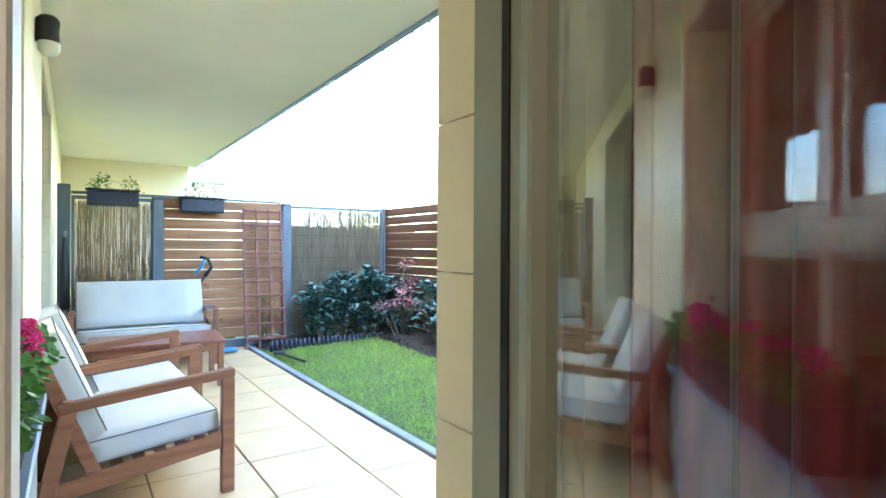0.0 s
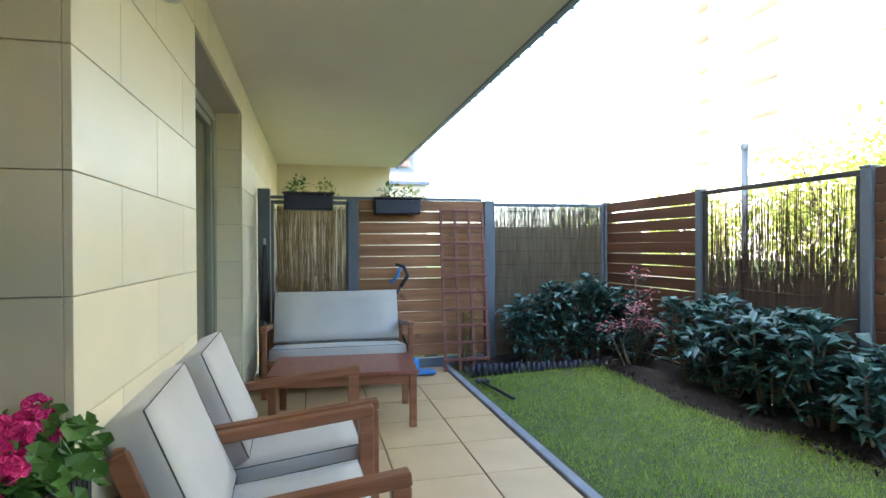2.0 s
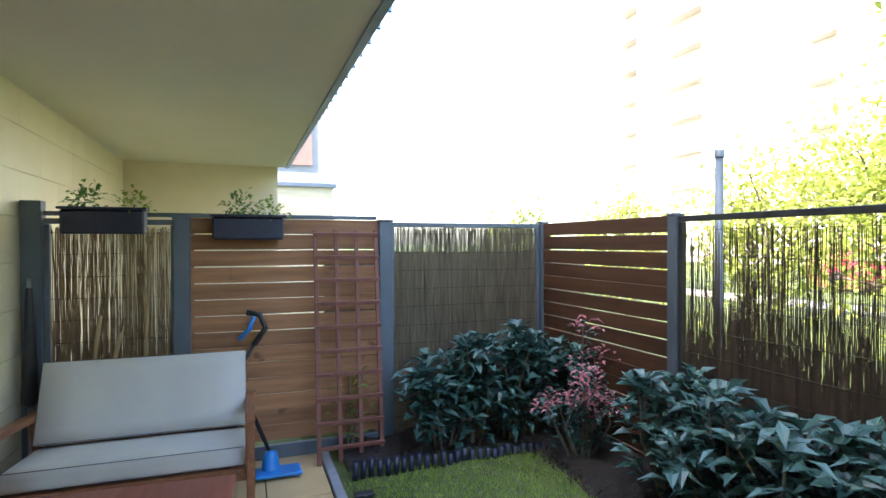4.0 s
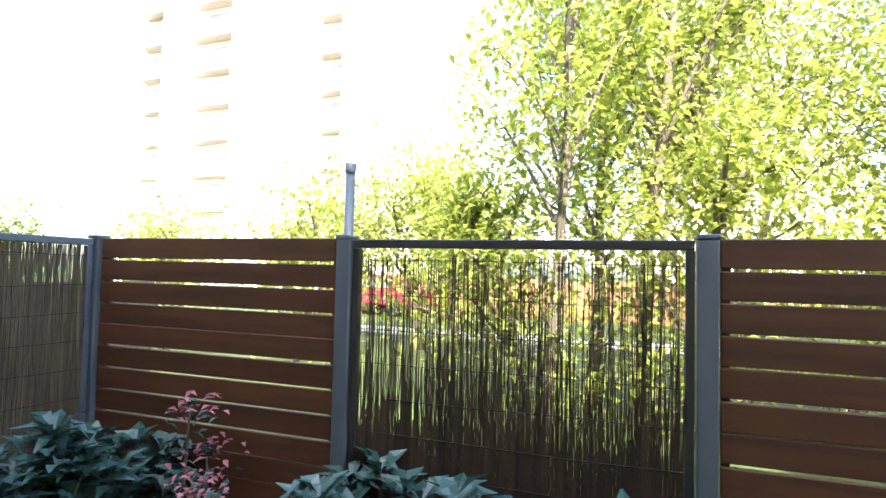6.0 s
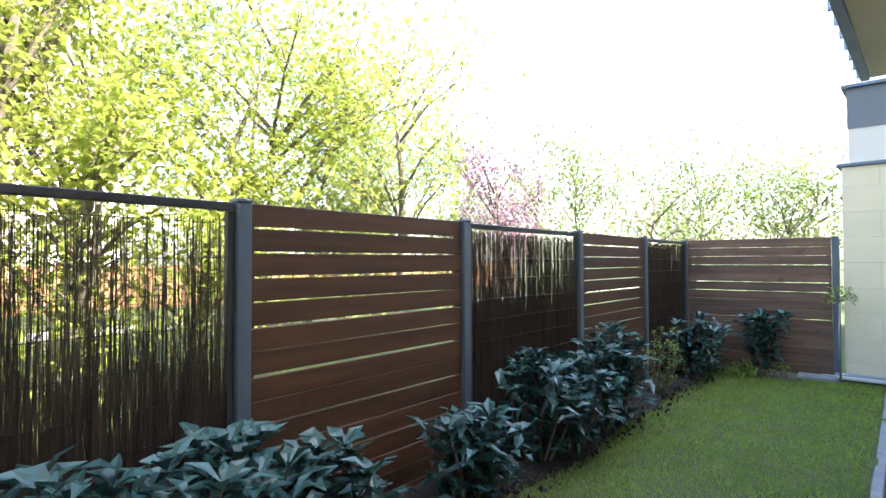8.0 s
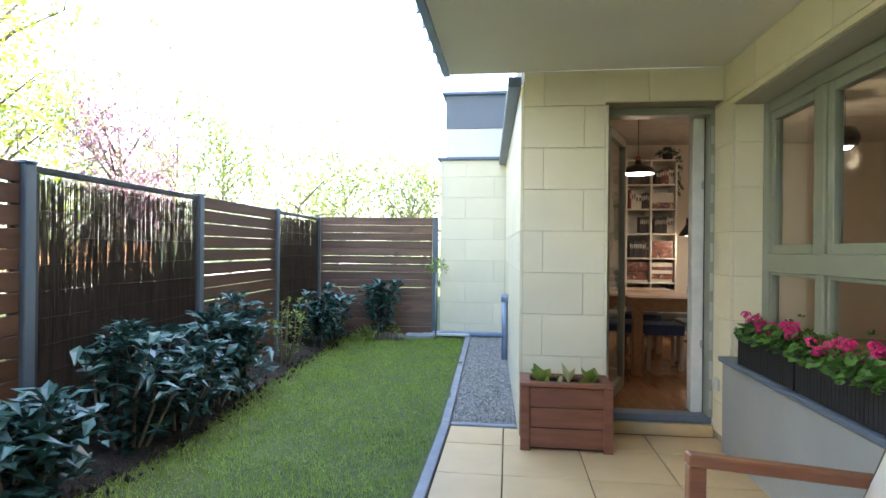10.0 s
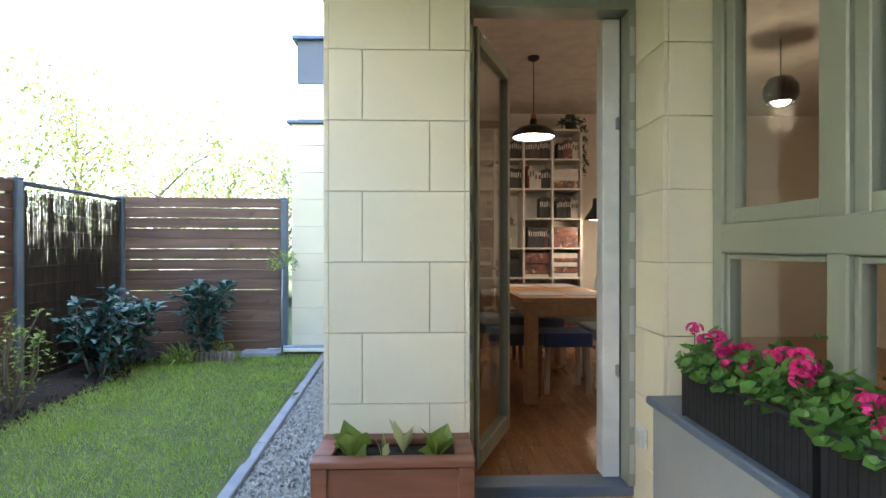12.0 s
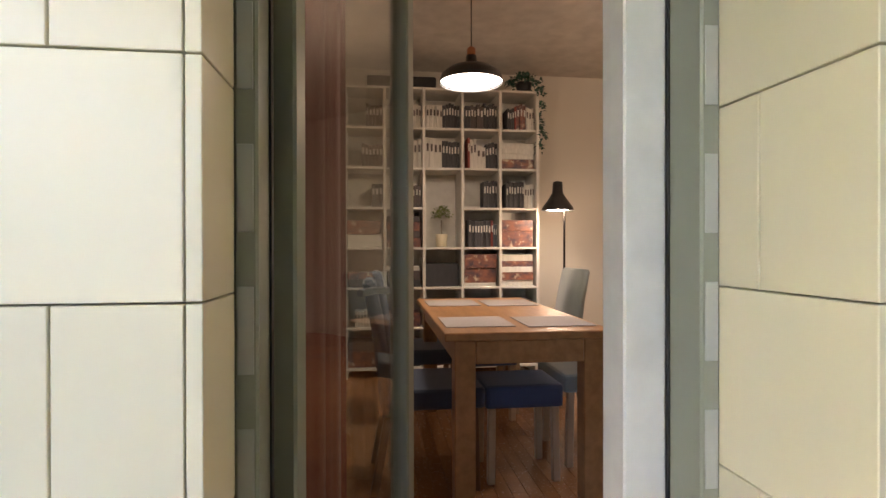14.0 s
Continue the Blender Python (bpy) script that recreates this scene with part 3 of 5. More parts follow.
for k in range(10):
    z = 0.20 + 0.21 * k
    part("cover_plate", box(0.006, 0.029, 0.061, 0.0635, z, z + 0.13, 0.001), M_PLATE, door)
    part("cover_plate", box(0.742, 0.766, 0.061, 0.0635, z, z + 0.13, 0.001), M_PLATE, door)
leaf = thing("door_leaf", (0.730, -0.325, 0.15), "open glass door leaf with a grey-green frame", "door", rz=-90 - 22.0)
LW, LH = 0.68, 2.13
bm = bmesh.new()
bx(bm, 0, 0.040, -0.028, 0.028, 0, LH, 0.005)
bx(bm, LW - 0.056, LW, -0.028, 0.028, 0, LH, 0.005)
bx(bm, 0.052, LW - 0.056, -0.028, 0.028, 0, 0.09, 0.005)
bx(bm, 0.052, LW - 0.056, -0.028, 0.028, LH - 0.075, LH, 0.005)
part("leaf_frame", bm, M_FRAME, leaf)
pane = part("pane", box(0.048, LW - 0.052, -0.004, 0.004, 0.085, LH - 0.07), M_GLASS_COATED, leaf)
pane.visible_shadow = False
part("door_handle", tube(bmesh.new(), [(LW - 0.04, 0.037, 0.95), (LW - 0.04, 0.08, 0.95), (LW - 0.15, 0.08, 0.95)], 0.011), M_ZINC, leaf)

# ---- the room ----
RF = 0.10
solid("floor", bx(bmesh.new(), -4.2, 1.16, -4.5, -0.31, -0.3, RF - 0.012), M_GROUT, "floor under the parquet", "floor")
solid("floor_side", bx(bmesh.new(), -4.2, -0.30, -0.309, 5.2, -0.3, RF), M_PARQUET, "oak parquet of the living room", "floor")
solid("room_ceiling", bx(bmesh.new(), -4.2, 1.17, -4.5, -0.361, 2.9, 2.948), M_CEIL, "white painted room ceiling", "ceiling")
solid("room_ceiling_side", bx(bmesh.new(), -4.2, -0.3, -0.36, 5.2, 2.58, 2.75), M_CEIL, "white painted room ceiling", "ceiling")
solid("wall_room_back", bx(bmesh.new(), -4.2, 1.16, -4.6, -4.5, -0.3, 2.9), M_WHITEWALL, "warm white room wall", "wall")
solid("wall_room_west", bx(bmesh.new(), -4.3, -4.2, -4.6, 5.2, -0.3, 2.9), M_WHITEWALL, "warm white room wall", "wall")
solid("wall_room_north", bx(bmesh.new(), -4.3, -0.3, 5.2, 5.3, -0.3, 2.9), M_WHITEWALL, "warm white room wall", "wall")
solid("wall_inner_return", bx(bmesh.new(), -0.31, 0.0, -0.42, -0.331, 0.09, 2.9), M_WHITEWALL, "white inner wall beside the door", "wall")
solid("wall_over_door", bx(bmesh.new(), -0.31, 1.16, -0.40, -0.362, 2.37, 2.9), M_WHITEWALL, "white wall over the door", "wall")

# ---- fences ----
POSTS = {"A": (0.95, 5.98), "B": (2.40, 5.94), "C": (fence_x(5.90), 5.90), "D": (fence_x(4.41), 4.41), "E": (fence_x(2.97), 2.97), "G": (fence_x(1.36), 1.36),
         "H": (fence_x(-0.34), -0.34), "I": (fence_x(-2.0), -2.0), "J": (fence_x(-3.55), -3.55), "K": (2.48, -3.70)}
PW = 0.07


def fence_post(x, y, rz=0.0, w=PW):
    p = thing("fence_post", (x, y, -0.1), "square blue-grey steel fence post", "fence post", "posts of the garden fence", rz)
    part("shaft", box(-w / 2, w / 2, -w / 2, w / 2, 0, TOP + 0.10, 0.005), M_POST, p)
    part("cap", box(-w / 2 - 0.004, w / 2 + 0.004, -w / 2 - 0.004, w / 2 + 0.004, TOP + 0.101, TOP + 0.118, 0.004), M_POST, p)
    return p


for k, (x, y) in POSTS.items():
    fence_post(x, y, 2.0 if x > 3 else 0, 0.11 if k in "AB" else PW)

BOARD = 0.108


def bay(a, b, inset=PW / 2 + 0.006):
    p, q = Vector((*a, 0)), Vector((*b, 0))
    d = q - p
    return p + d.normalized() * inset, d.length - 2 * inset, math.degrees(math.atan2(d.y, d.x))


def slat_fence(a, b, count, z_top, material, label, seed, gap=0.0085, pitch=0.1115):
    p, L, rz = bay(POSTS[a], POSTS[b])
    f = thing("slatted_fence", (p.x, p.y, 0), label, "fence panel", "slatted panels of the garden fence", rz)
    rng = random.Random(seed)
    bm = box(0, L, -0.011, 0.011, 0, pitch - gap, 0.004)
    me = mesh_of("board", bm, material)
    me2 = mesh_of("board", box(0, L, -0.011, 0.011, 0, pitch - gap * 0.4, 0.004), material)
    for i in range(count):
        z = z_top - pitch * (i + 1) + gap * (1.0 if i < 8 else 0.4)
        if z < 0.02:
            break
        shared("board", me if i < 8 else me2, f, (0, rng.uniform(-0.003, 0.003), z + rng.uniform(-0.003, 0.003)), (rng.uniform(-0.012, 0.012), rng.uniform(-0.0022, 0.0022), 0))
    part("batten", box(0.004, 0.034, 0.013, 0.035, 0.05, z_top - 0.02, 0.003), material, f)
    part("batten", box(L - 0.034, L - 0.004, 0.013, 0.035, 0.05, z_top - 0.02, 0.003), material, f)
    return f


def reed_fence(a, b, z_top, z_bot, material, label, seed, density=330, thin=0.55, frame_top=True, low_boards=0, rail=M_POST):
    """Steel top rail, wires and a screen of uneven reeds, thinner towards the top."""
    p, L, rz = bay(POSTS[a] if isinstance(a, str) else a, POSTS[b])
    f = thing("reed_panel", (p.x, p.y, 0), label, "reed screen", "reed panels of the garden fence", rz)
    rng = random.Random(seed)
    if frame_top:
        part("top_rail", box(0, L, -0.02, 0.02, TOP - 0.038, TOP - 0.002, 0.004), rail, f)
    part("side_rail", box(0.0, 0.03, -0.018, 0.018, 0.02, TOP - 0.040, 0.003), rail, f)
    part("side_rail", box(L - 0.03, L, -0.018, 0.018, 0.02, TOP - 0.040, 0.003), rail, f)
    verts, faces = [], []
    n, low = int(L * density), int(L * density * 1.7 * (1 - thin))
    for i in range(n + low):
        x = 0.03 + (L - 0.06) * rng.random()
        full = rng.random() < thin
        zt = z_top - abs(rng.gauss(0, 0.03)) if full else z_bot + (z_top - z_bot) * min(0.96, rng.triangular(0.30, 1.0, 0.50))
        if i >= n:
            zt = z_bot + (z_top - z_bot) * min(0.72, max(0.2, rng.gauss(0.50, 0.10)))
        y = rng.uniform(-0.012, 0.012)
        r = rng.uniform(0.0009, 0.0027) if i % 9 else rng.uniform(0.0028, 0.0045)
        lean, segs = rng.gauss(0, 0.022), 5
        i0 = len(verts)
        for s in range(segs + 1):
            z = z_bot + (zt - z_bot) * s / segs
            xx = x + lean * s / segs + rng.gauss(0, 0.004)
            rr = r * (1 - 0.35 * s / segs)
            for k in range(3):
                verts.append((xx + rr * math.cos(2.1 * k), y + rr * math.sin(2.1 * k), z))
        for s in range(segs):
            for k in range(3):
                q = i0 + s * 3
                faces.append((q + k, q + (k + 1) % 3, q + 3 + (k + 1) % 3, q + 3 + k))
    tagged(shared("reeds", from_quads("reeds", verts, faces, material), f, (0, 0, 0)), kind="stuff")
    bm = bmesh.new()
    z = z_bot + 0.10
    while z < z_top:
        tube(bm, [(0.03, -0.014, z), (L * 0.35, -0.014, z + rng.uniform(-0.008, 0.008)), (L * 0.7, -0.014, z + rng.uniform(-0.008, 0.008)), (L - 0.03, -0.014, z)], 0.0016, 4, False)
        z += 0.145
    part("wire", bm, M_WIRE, f)
    for i in range(low_boards):
        part("board", box(0.03, L - 0.03, -0.032, -0.020, 0.06 + 0.115 * i, 0.155 + 0.115 * i, 0.003), M_BOARD, f)
    return f


slat_fence("C", "D", 16, TOP, M_BOARD, "brown stained horizontal slat fence panel, backlit shade in its colour", 1)
slat_fence("E", "G", 16, TOP, M_BOARD, "brown stained horizontal slat fence panel, backlit shade in its colour", 2)
slat_fence("H", "I", 16, TOP, M_BOARD, "brown stained horizontal slat fence panel, backlit shade in its colour", 3)
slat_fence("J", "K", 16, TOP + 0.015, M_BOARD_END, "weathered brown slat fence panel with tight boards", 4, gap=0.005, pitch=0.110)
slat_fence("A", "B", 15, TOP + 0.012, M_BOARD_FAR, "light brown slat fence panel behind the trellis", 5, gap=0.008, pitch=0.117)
reed_fence("D", "E", TOP - 0.06, 0.10, M_REED, "reed screen coloured dark as backlit, with the park showing through", 11, 1250, 0.18, low_boards=2, rail=M_RAIL_SHADED)
reed_fence("G", "H", TOP - 0.05, 0.10, M_REED, "dense reed screen coloured dark as backlit", 12, 1800, 0.26, low_boards=2, rail=M_RAIL_SHADED)
reed_fence("I", "J", TOP - 0.05, 0.10, M_REED, "reed screen near the corner, coloured dark as backlit", 13, 1700, 0.28, rail=M_RAIL_SHADED)
reed_fence("B", "C", TOP - 0.015, 0.10, M_REED_FAR, "faded grey reed screen behind the hedge", 14, 900, 0.93)
reed_fence((0.10, 5.98), "A", TOP - 0.05, 0.10, M_REED_MID, "brown reed screen behind the bench", 15, 800, 0.72)
far_rail = part("fence_top_rail", box(0.14, 2.34, 5.955, 5.99, TOP + 0.016, TOP + 0.045, 0.004), M_POST)
tagged(far_rail, "grey steel top rail of the far fence", "top rail", kind="structure")
part("wall_profile", box(0.02, 0.135, 5.93, 6.03, 0, TOP + 0.11, 0.004), M_POST, None)
tagged(bpy.data.objects["wall_profile"], "grey-green steel profile between wall and fence", "fence post")
solid("neighbour_screen", bx(bmesh.new(), 2.0, 4.6, 6.42, 6.46, 0.1, 1.50), M_REED_FAR, "faded reed mat behind the hedge", "reed screen")
part("fence_base", box(0.2, 2.34, 5.905, 5.945, 0.0, 0.10, 0.004), M_POST, None)
tagged(bpy.data.objects["fence_base"], "grey steel base rail of the far fence", "base rail", kind="structure")

# ---- terrace furniture ----
def cushion(parent, name, x0, x1, y0, y1, z0, z1, label="", tilt=None, piping=True):
    bm = box(x0, x1, y0, y1, z0, z1)
    bmesh.ops.subdivide_edges(bm, edges=bm.edges[:], cuts=5, use_grid_fill=True)
    c = Vector(((x0 + x1) / 2, (y0 + y1) / 2, (z0 + z1) / 2))
    hx, hy, hz = (x1 - x0) / 2, (y1 - y0) / 2, (z1 - z0) / 2
    th = min(hx, hy, hz)
    for v in bm.verts:
        d = v.co - c
        u = [abs(d.x) / hx, abs(d.y) / hy, abs(d.z) / hz]
        k = [hx, hy, hz].index(th)
        rim = max(u[j] for j in range(3) if j != k)
        v.co[k] = c[k] + d[k] * (1.0 + 0.16 * (1 - rim ** 4)) + 0.004 * noise.noise(v.co * 9)
        if u[k] > 0.99 and rim > 0.99:
            v.co += (c - v.co).normalized() * 0.008
    for f in bm.faces:
        f.smooth = True
    ob = part(name, bm, M_CUSHION, parent, label)
    if piping:
        k = [hx, hy, hz].index(th)
        a, b = [j for j in range(3) if j != k]
        for sgn in (-1, 1):
            pts = []
            for sa, sb in ((-1, -1), (1, -1), (1, 1), (-1, 1), (-1, -0.98)):
                p = [0, 0, 0]
                h = (hx, hy, hz)
                p[k], p[a], p[b] = c[k] + sgn * (h[k] - 0.002), c[a] + sa * (h[a] - 0.003), c[b] + sb * (h[b] - 0.003)
                pts.append(p)
            part("piping", tube(bmesh.new(), pts, 0.0026, 5, False), M_PIPE, ob)
    if tilt:
        ob.matrix_basis = tilt
    return ob


def low(v):
    return (v[0], v[1], v[2] * 0.985)


def armchair(loc, rz, width, label, name="armchair", cat="armchair", group="armchairs on the terrace"):
    """Wooden lounge seat, front along +x, width along y."""
    e = thing(name, loc, label, cat, group, rz)
    w = width / 2
    for s in (-1, 1):
        y = s * (w - 0.03)
        part("front_leg", beam(bmesh.new(), low((0.36, y, 0)), low((0.36, y, 0.575)), 0.045, 0.06, 0.004), M_TEAK, e)
        part("back_leg", beam(bmesh.new(), low((-0.40, y, 0)), low((-0.28, y, 0.56)), 0.045, 0.06, 0.004), M_TEAK, e)
        part("armrest", beam(bmesh.new(), low((0.39, y, 0.60)), low((-0.33, y, 0.53)), 0.055, 0.042, 0.005), M_TEAK, e)
        part("side_rail", beam(bmesh.new(), low((0.36, y, 0.27)), low((-0.36, y, 0.17)), 0.028, 0.075, 0.004), M_TEAK, e)
        part("back_post", beam(bmesh.new(), low((-0.17, y * 0.93, 0.16)), low((-0.39, y * 0.93, 0.745)), 0.03, 0.055, 0.004), M_TEAK, e)
    part("front_rail", beam(bmesh.new(), low((0.34, -w + 0.05, 0.26)), low((0.34, w - 0.05, 0.26)), 0.028, 0.07, 0.004, Vector((1, 0, 0))), M_TEAK, e)
    part("top_rail", beam(bmesh.new(), low((-0.385, -w + 0.05, 0.725)), low((-0.385, w - 0.05, 0.725)), 0.03, 0.075, 0.005, Vector((1, 0, 0))), M_TEAK, e)
    for k in range(6):
        x, z = 0.26 - 0.09 * k, 0.265 - 0.0125 * k
        part("seat_slat", beam(bmesh.new(), low((x, -w + 0.05, z)), low((x, w - 0.05, z)), 0.05, 0.016, 0.002, Vector((1, 0, 0))), M_TEAK, e)
    for k in range(4):
        x, z = -0.25 - 0.036 * k, 0.36 + 0.10 * k
        part("back_slat", beam(bmesh.new(), low((x, -w + 0.05, z)), low((x, w - 0.05, z)), 0.016, 0.06, 0.002, Vector((1, 0, 0))), M_TEAK, e)
    cushion(e, "seat_cushion", -0.24, 0.335, -w + 0.065, w - 0.065, 0.0, 0.105, "pale grey canvas seat cushion", pose(0.0, 0, 0.268, 0, -6, 0))
    cushion(e, "back_cushion", -0.06, 0.06, -w + 0.06, w - 0.06, 0.0, 0.49, "pale grey canvas back cushion", pose(-0.20, 0, 0.368, 0, -22, 0))
    return e


chair = armchair((0.415, 2.23, 0), 3, 0.755, "brown wooden garden armchair with pale grey cushions")
copy_thing(chair, pose(0.415, 3.02, 0, 0, 0, 2.2))
armchair((0.77, 5.42, 0), -91, 1.30, "brown wooden two-seat garden bench with pale grey cushions", "garden_bench", "bench", "bench on the terrace")

ct = thing("coffee_table", (0.77, 4.42, 0), "low reddish brown wooden coffee table", "table", rz=-4)
part("tabletop", box(-0.52, 0.52, -0.33, 0.33, 0.375, 0.405, 0.006), M_TEAK_TOP, ct)
for sx in (-1, 1):
    for sy in (-1, 1):
        part("leg", box(sx * 0.48 - 0.025, sx * 0.48 + 0.025, sy * 0.29 - 0.025, sy * 0.29 + 0.025, 0, 0.374, 0.004), M_TEAK, ct)
    part("apron", box(sx * 0.48 - 0.011, sx * 0.48 + 0.011, -0.264, 0.264, 0.31, 0.373, 0.003), M_TEAK, ct)
    part("apron", box(-0.454, 0.454, sx * 0.29 - 0.011, sx * 0.29 + 0.011, 0.31, 0.373, 0.003), M_TEAK, ct)

# wall lamp
wl = thing("wall_lamp", (0.0, 2.42, 2.22), "small black wall lamp with a pale lens on the stone wall", "wall lamp")
bm = lathe(bmesh.new(), [(0.001, 0.13), (0.035, 0.128), (0.05, 0.11), (0.052, 0.0), (0.001, 0.0)], (0.052, 0, 0), 18)
part("housing", bm, M_BLACK, wl)
part("lens", lathe(bmesh.new(), [(0.047, 0.0), (0.047, -0.04), (0.03, -0.062), (0.001, -0.068)], (0.056, 0, -0.001), 18), M_FRAME_IN, wl)
# socket by the door
so = thing("wall_socket", (0.003, -0.06, 0.40), "white outdoor socket on the stone wall beside the door", "socket")
part("plate", box(0, 0.018, -0.04, 0.04, -0.045, 0.045, 0.006), M_FRAME_IN, so)
part("cover", box(0.019, 0.03, -0.032, 0.032, -0.036, 0.036, 0.006), M_FRAME_IN, so)

# ---- planters and flowers ----
def plant_leaves(parent, name, centre, size, count, length, width, material, seed, up=0.4, shell=0.35):
    rng = random.Random(seed)
    spots = []
    for i in range(count):
        th, ph = rng.uniform(0, 2 * math.pi), math.acos(rng.uniform(-0.55, 1))
        r = (shell + (1 - shell) * rng.random()) * (0.85 + 0.25 * noise.noise((math.cos(th) * 1.7 + seed, math.sin(th) * 1.7, ph)))
        d = Vector((math.cos(th) * math.sin(ph), math.sin(th) * math.sin(ph), math.cos(ph)))
        p = Vector(centre) + Vector((d.x * size[0], d.y * size[1], d.z * size[2])) * r
        spots.append((p, d + Vector((rng.gauss(0, .5), rng.gauss(0, .5), up + rng.gauss(0, .4)))))
    return shared(name, leaf_cloud(name, spots, length, width, material, rng), parent, (0, 0, 0))


def flower_box(y, seed):
    e = thing("flower_box", (-0.03, y, 0.632), "black plastic flower box full of pink geraniums on the sill", "flower box", "flower boxes on the sill")
    bm = bmesh.new()
    for s in (-1, 1):
        bx(bm, s * 0.075 - 0.004, s * 0.075 + 0.004, -0.315, 0.315, 0.0085, 0.1715)
    bx(bm, -0.071, 0.071, -0.315, 0.315, 0, 0.008)
    for s in (-1, 1):
        bx(bm, -0.079, 0.079, s * 0.319 - 0.004, s * 0.319 + 0.004, 0, 0.175)
        bx(bm, s * 0.086 - 0.01, s * 0.086 + 0.01, -0.329, 0.329, 0.172, 0.186, 0.003)
    for k in range(23):
        yy = -0.309 + 0.0275 * k
        bx(bm, 0.0785, 0.0808, yy, yy + 0.012, 0.012, 0.165)
    part("box", bm, M_BLACK, e)
    part("soil", box(-0.07, 0.07, -0.31, 0.31, 0.12, 0.15), M_SOIL, e)
    rng = random.Random(seed)
    spots = []
    for i in range(640):
        yy = rng.uniform(-0.325, 0.325)
        a = rng.gauss(0, 0.8)
        h = 0.185 + abs(rng.gauss(0.03, 0.045))
        p = Vector((0.075 * math.sin(a) + rng.gauss(0.01, 0.025), yy, h - 0.03 * abs(math.sin(a))))
        spots.append((p, (math.sin(a) + rng.gauss(0, .4), rng.gauss(0, .6), 0.35 + rng.gauss(0, .3))))
    # round, lobed geranium leaves
    verts, faces = [], []
    for p, d in spots:
        d = Vector(d).normalized()
        n = (Vector((0, 0, 1)) + d * 0.9 + Vector((rng.gauss(0, .3), rng.gauss(0, .3), 0))).normalized()
        s = n.cross(d).normalized()
        t = s.cross(n)
        r = rng.uniform(0.017, 0.030)
        i0 = len(verts)
        verts.append(p - n * 0.006)
        for k in range(10):
            ang = 0.35 + (2 * math.pi - 0.7) * k / 9 + math.pi
            rr = r * (1.0 if k % 2 else 0.86)
            verts.append(p + rr * (t * math.cos(ang) + s * math.sin(ang)) + n * 0.004)
        faces += [(i0, i0 + k, i0 + k + 1) for k in range(1, 10)]
    shared("leaves", from_quads("leaves", verts, faces, M_GERANIUM), e, (0, 0, 0))
    for k in range(21):
        yy = -0.315 + 0.63 * (k + rng.random() * 0.8) / 21
        top = Vector((rng.uniform(-0.03, 0.09), yy, rng.uniform(0.225, 0.31)))
        part("stem", tube(bmesh.new(), [(0.01, yy * 0.95, 0.15), (top + Vector((0.01, yy * 0.95, 0.15))) / 2 + Vector((0.02, 0, 0.02)), top], 0.0022, 5, False), M_STEM, e)
        verts, faces = [], []
        for j in range(rng.randint(14, 34)):
            d = Vector((rng.gauss(0, 1), rng.gauss(0, 1), rng.gauss(0.25, 0.8))).normalized()
            c = top + Vector((d.x * 0.025, d.y * 0.025, d.z * 0.018))
            s = d.orthogonal().normalized()
            t = d.cross(s)
            i0 = len(verts)
            verts.append(c - d * 0.004)
            for q in range(5):
                an = 2 * math.pi * q / 5 + j
                verts.append(c + 0.010 * (s * math.cos(an) + t * math.sin(an)) + d * 0.003)
            faces += [(i0, i0 + 1 + q, i0 + 1 + (q + 1) % 5) for q in range(5)]
        shared("flower", from_quads("flower", verts, faces, M_PETAL), e, (0, 0, 0))
    return e


flower_box(0.705, 21)
flower_box(1.378, 22)

pl = thing("planter", (1.07, 0.15, 0), "reddish brown wooden planter box with seedlings beside the door", "planter")
PX, PY = 0.28, 0.135
for i in range(3):
    z0 = 0.02 + 0.133 * i
    for s in (-1, 1):
        part("board", box(-PX + 0.02, PX - 0.02, s * (PY - 0.012) - 0.011, s * (PY - 0.012) + 0.011, z0, z0 + 0.129, 0.004), M_PLANTER, pl)
        part("board", box(s * (PX - 0.012) - 0.011, s * (PX - 0.012) + 0.011, -PY + 0.024, PY - 0.024, z0, z0 + 0.129, 0.004), M_PLANTER, pl)
for sx in (-1, 1):
    for sy in (-1, 1):
        part("corner_post", box(sx * (PX - 0.012) - 0.03, sx * (PX - 0.012) + 0.03, sy * PY - 0.014, sy * PY + 0.014, 0, 0.422, 0.004), M_PLANTER, pl)
    part("rim", box(-PX - 0.02, PX + 0.02, sx * (PY - 0.015) - 0.035, sx * (PY - 0.015) + 0.035, 0.424, 0.448, 0.004), M_PLANTER, pl)
    part("rim", box(sx * (PX - 0.015) - 0.035, sx * (PX - 0.015) + 0.035, -PY + 0.052, PY - 0.052, 0.424, 0.448, 0.004), M_PLANTER, pl)
part("liner", box(-PX + 0.025, PX - 0.025, -PY + 0.025, PY - 0.025, 0.03, 0.40), M_BLACK, pl)
part("soil", box(-PX + 0.035, PX - 0.035, -PY + 0.035, PY - 0.035, 0.401, 0.415), M_SOIL, pl)
for i, (px, py, n, r, m) in enumerate(((-0.16, 0.03, 8, 0.135, M_LIGHTLEAF), (0.16, 0.02, 8, 0.145, M_LIGHTLEAF), (-0.03, -0.02, 4, 0.17, M_PALELEAF), (0.045, 0.05, 3, 0.10, M_PALELEAF))):
    rng = random.Random(40 + i)
    for k in range(n):
        a = 2 * math.pi * k / n + rng.random()
        spot = [((px, py, 0.412), (math.cos(a), math.sin(a), (1.3 if i < 2 else 2.6) + rng.random()))]
        shared("leaf", leaf_cloud("leaf", spot, r, r * (0.78 if i < 2 else 0.3), m, rng, 0.12, 0.12), pl, (0, 0, 0))

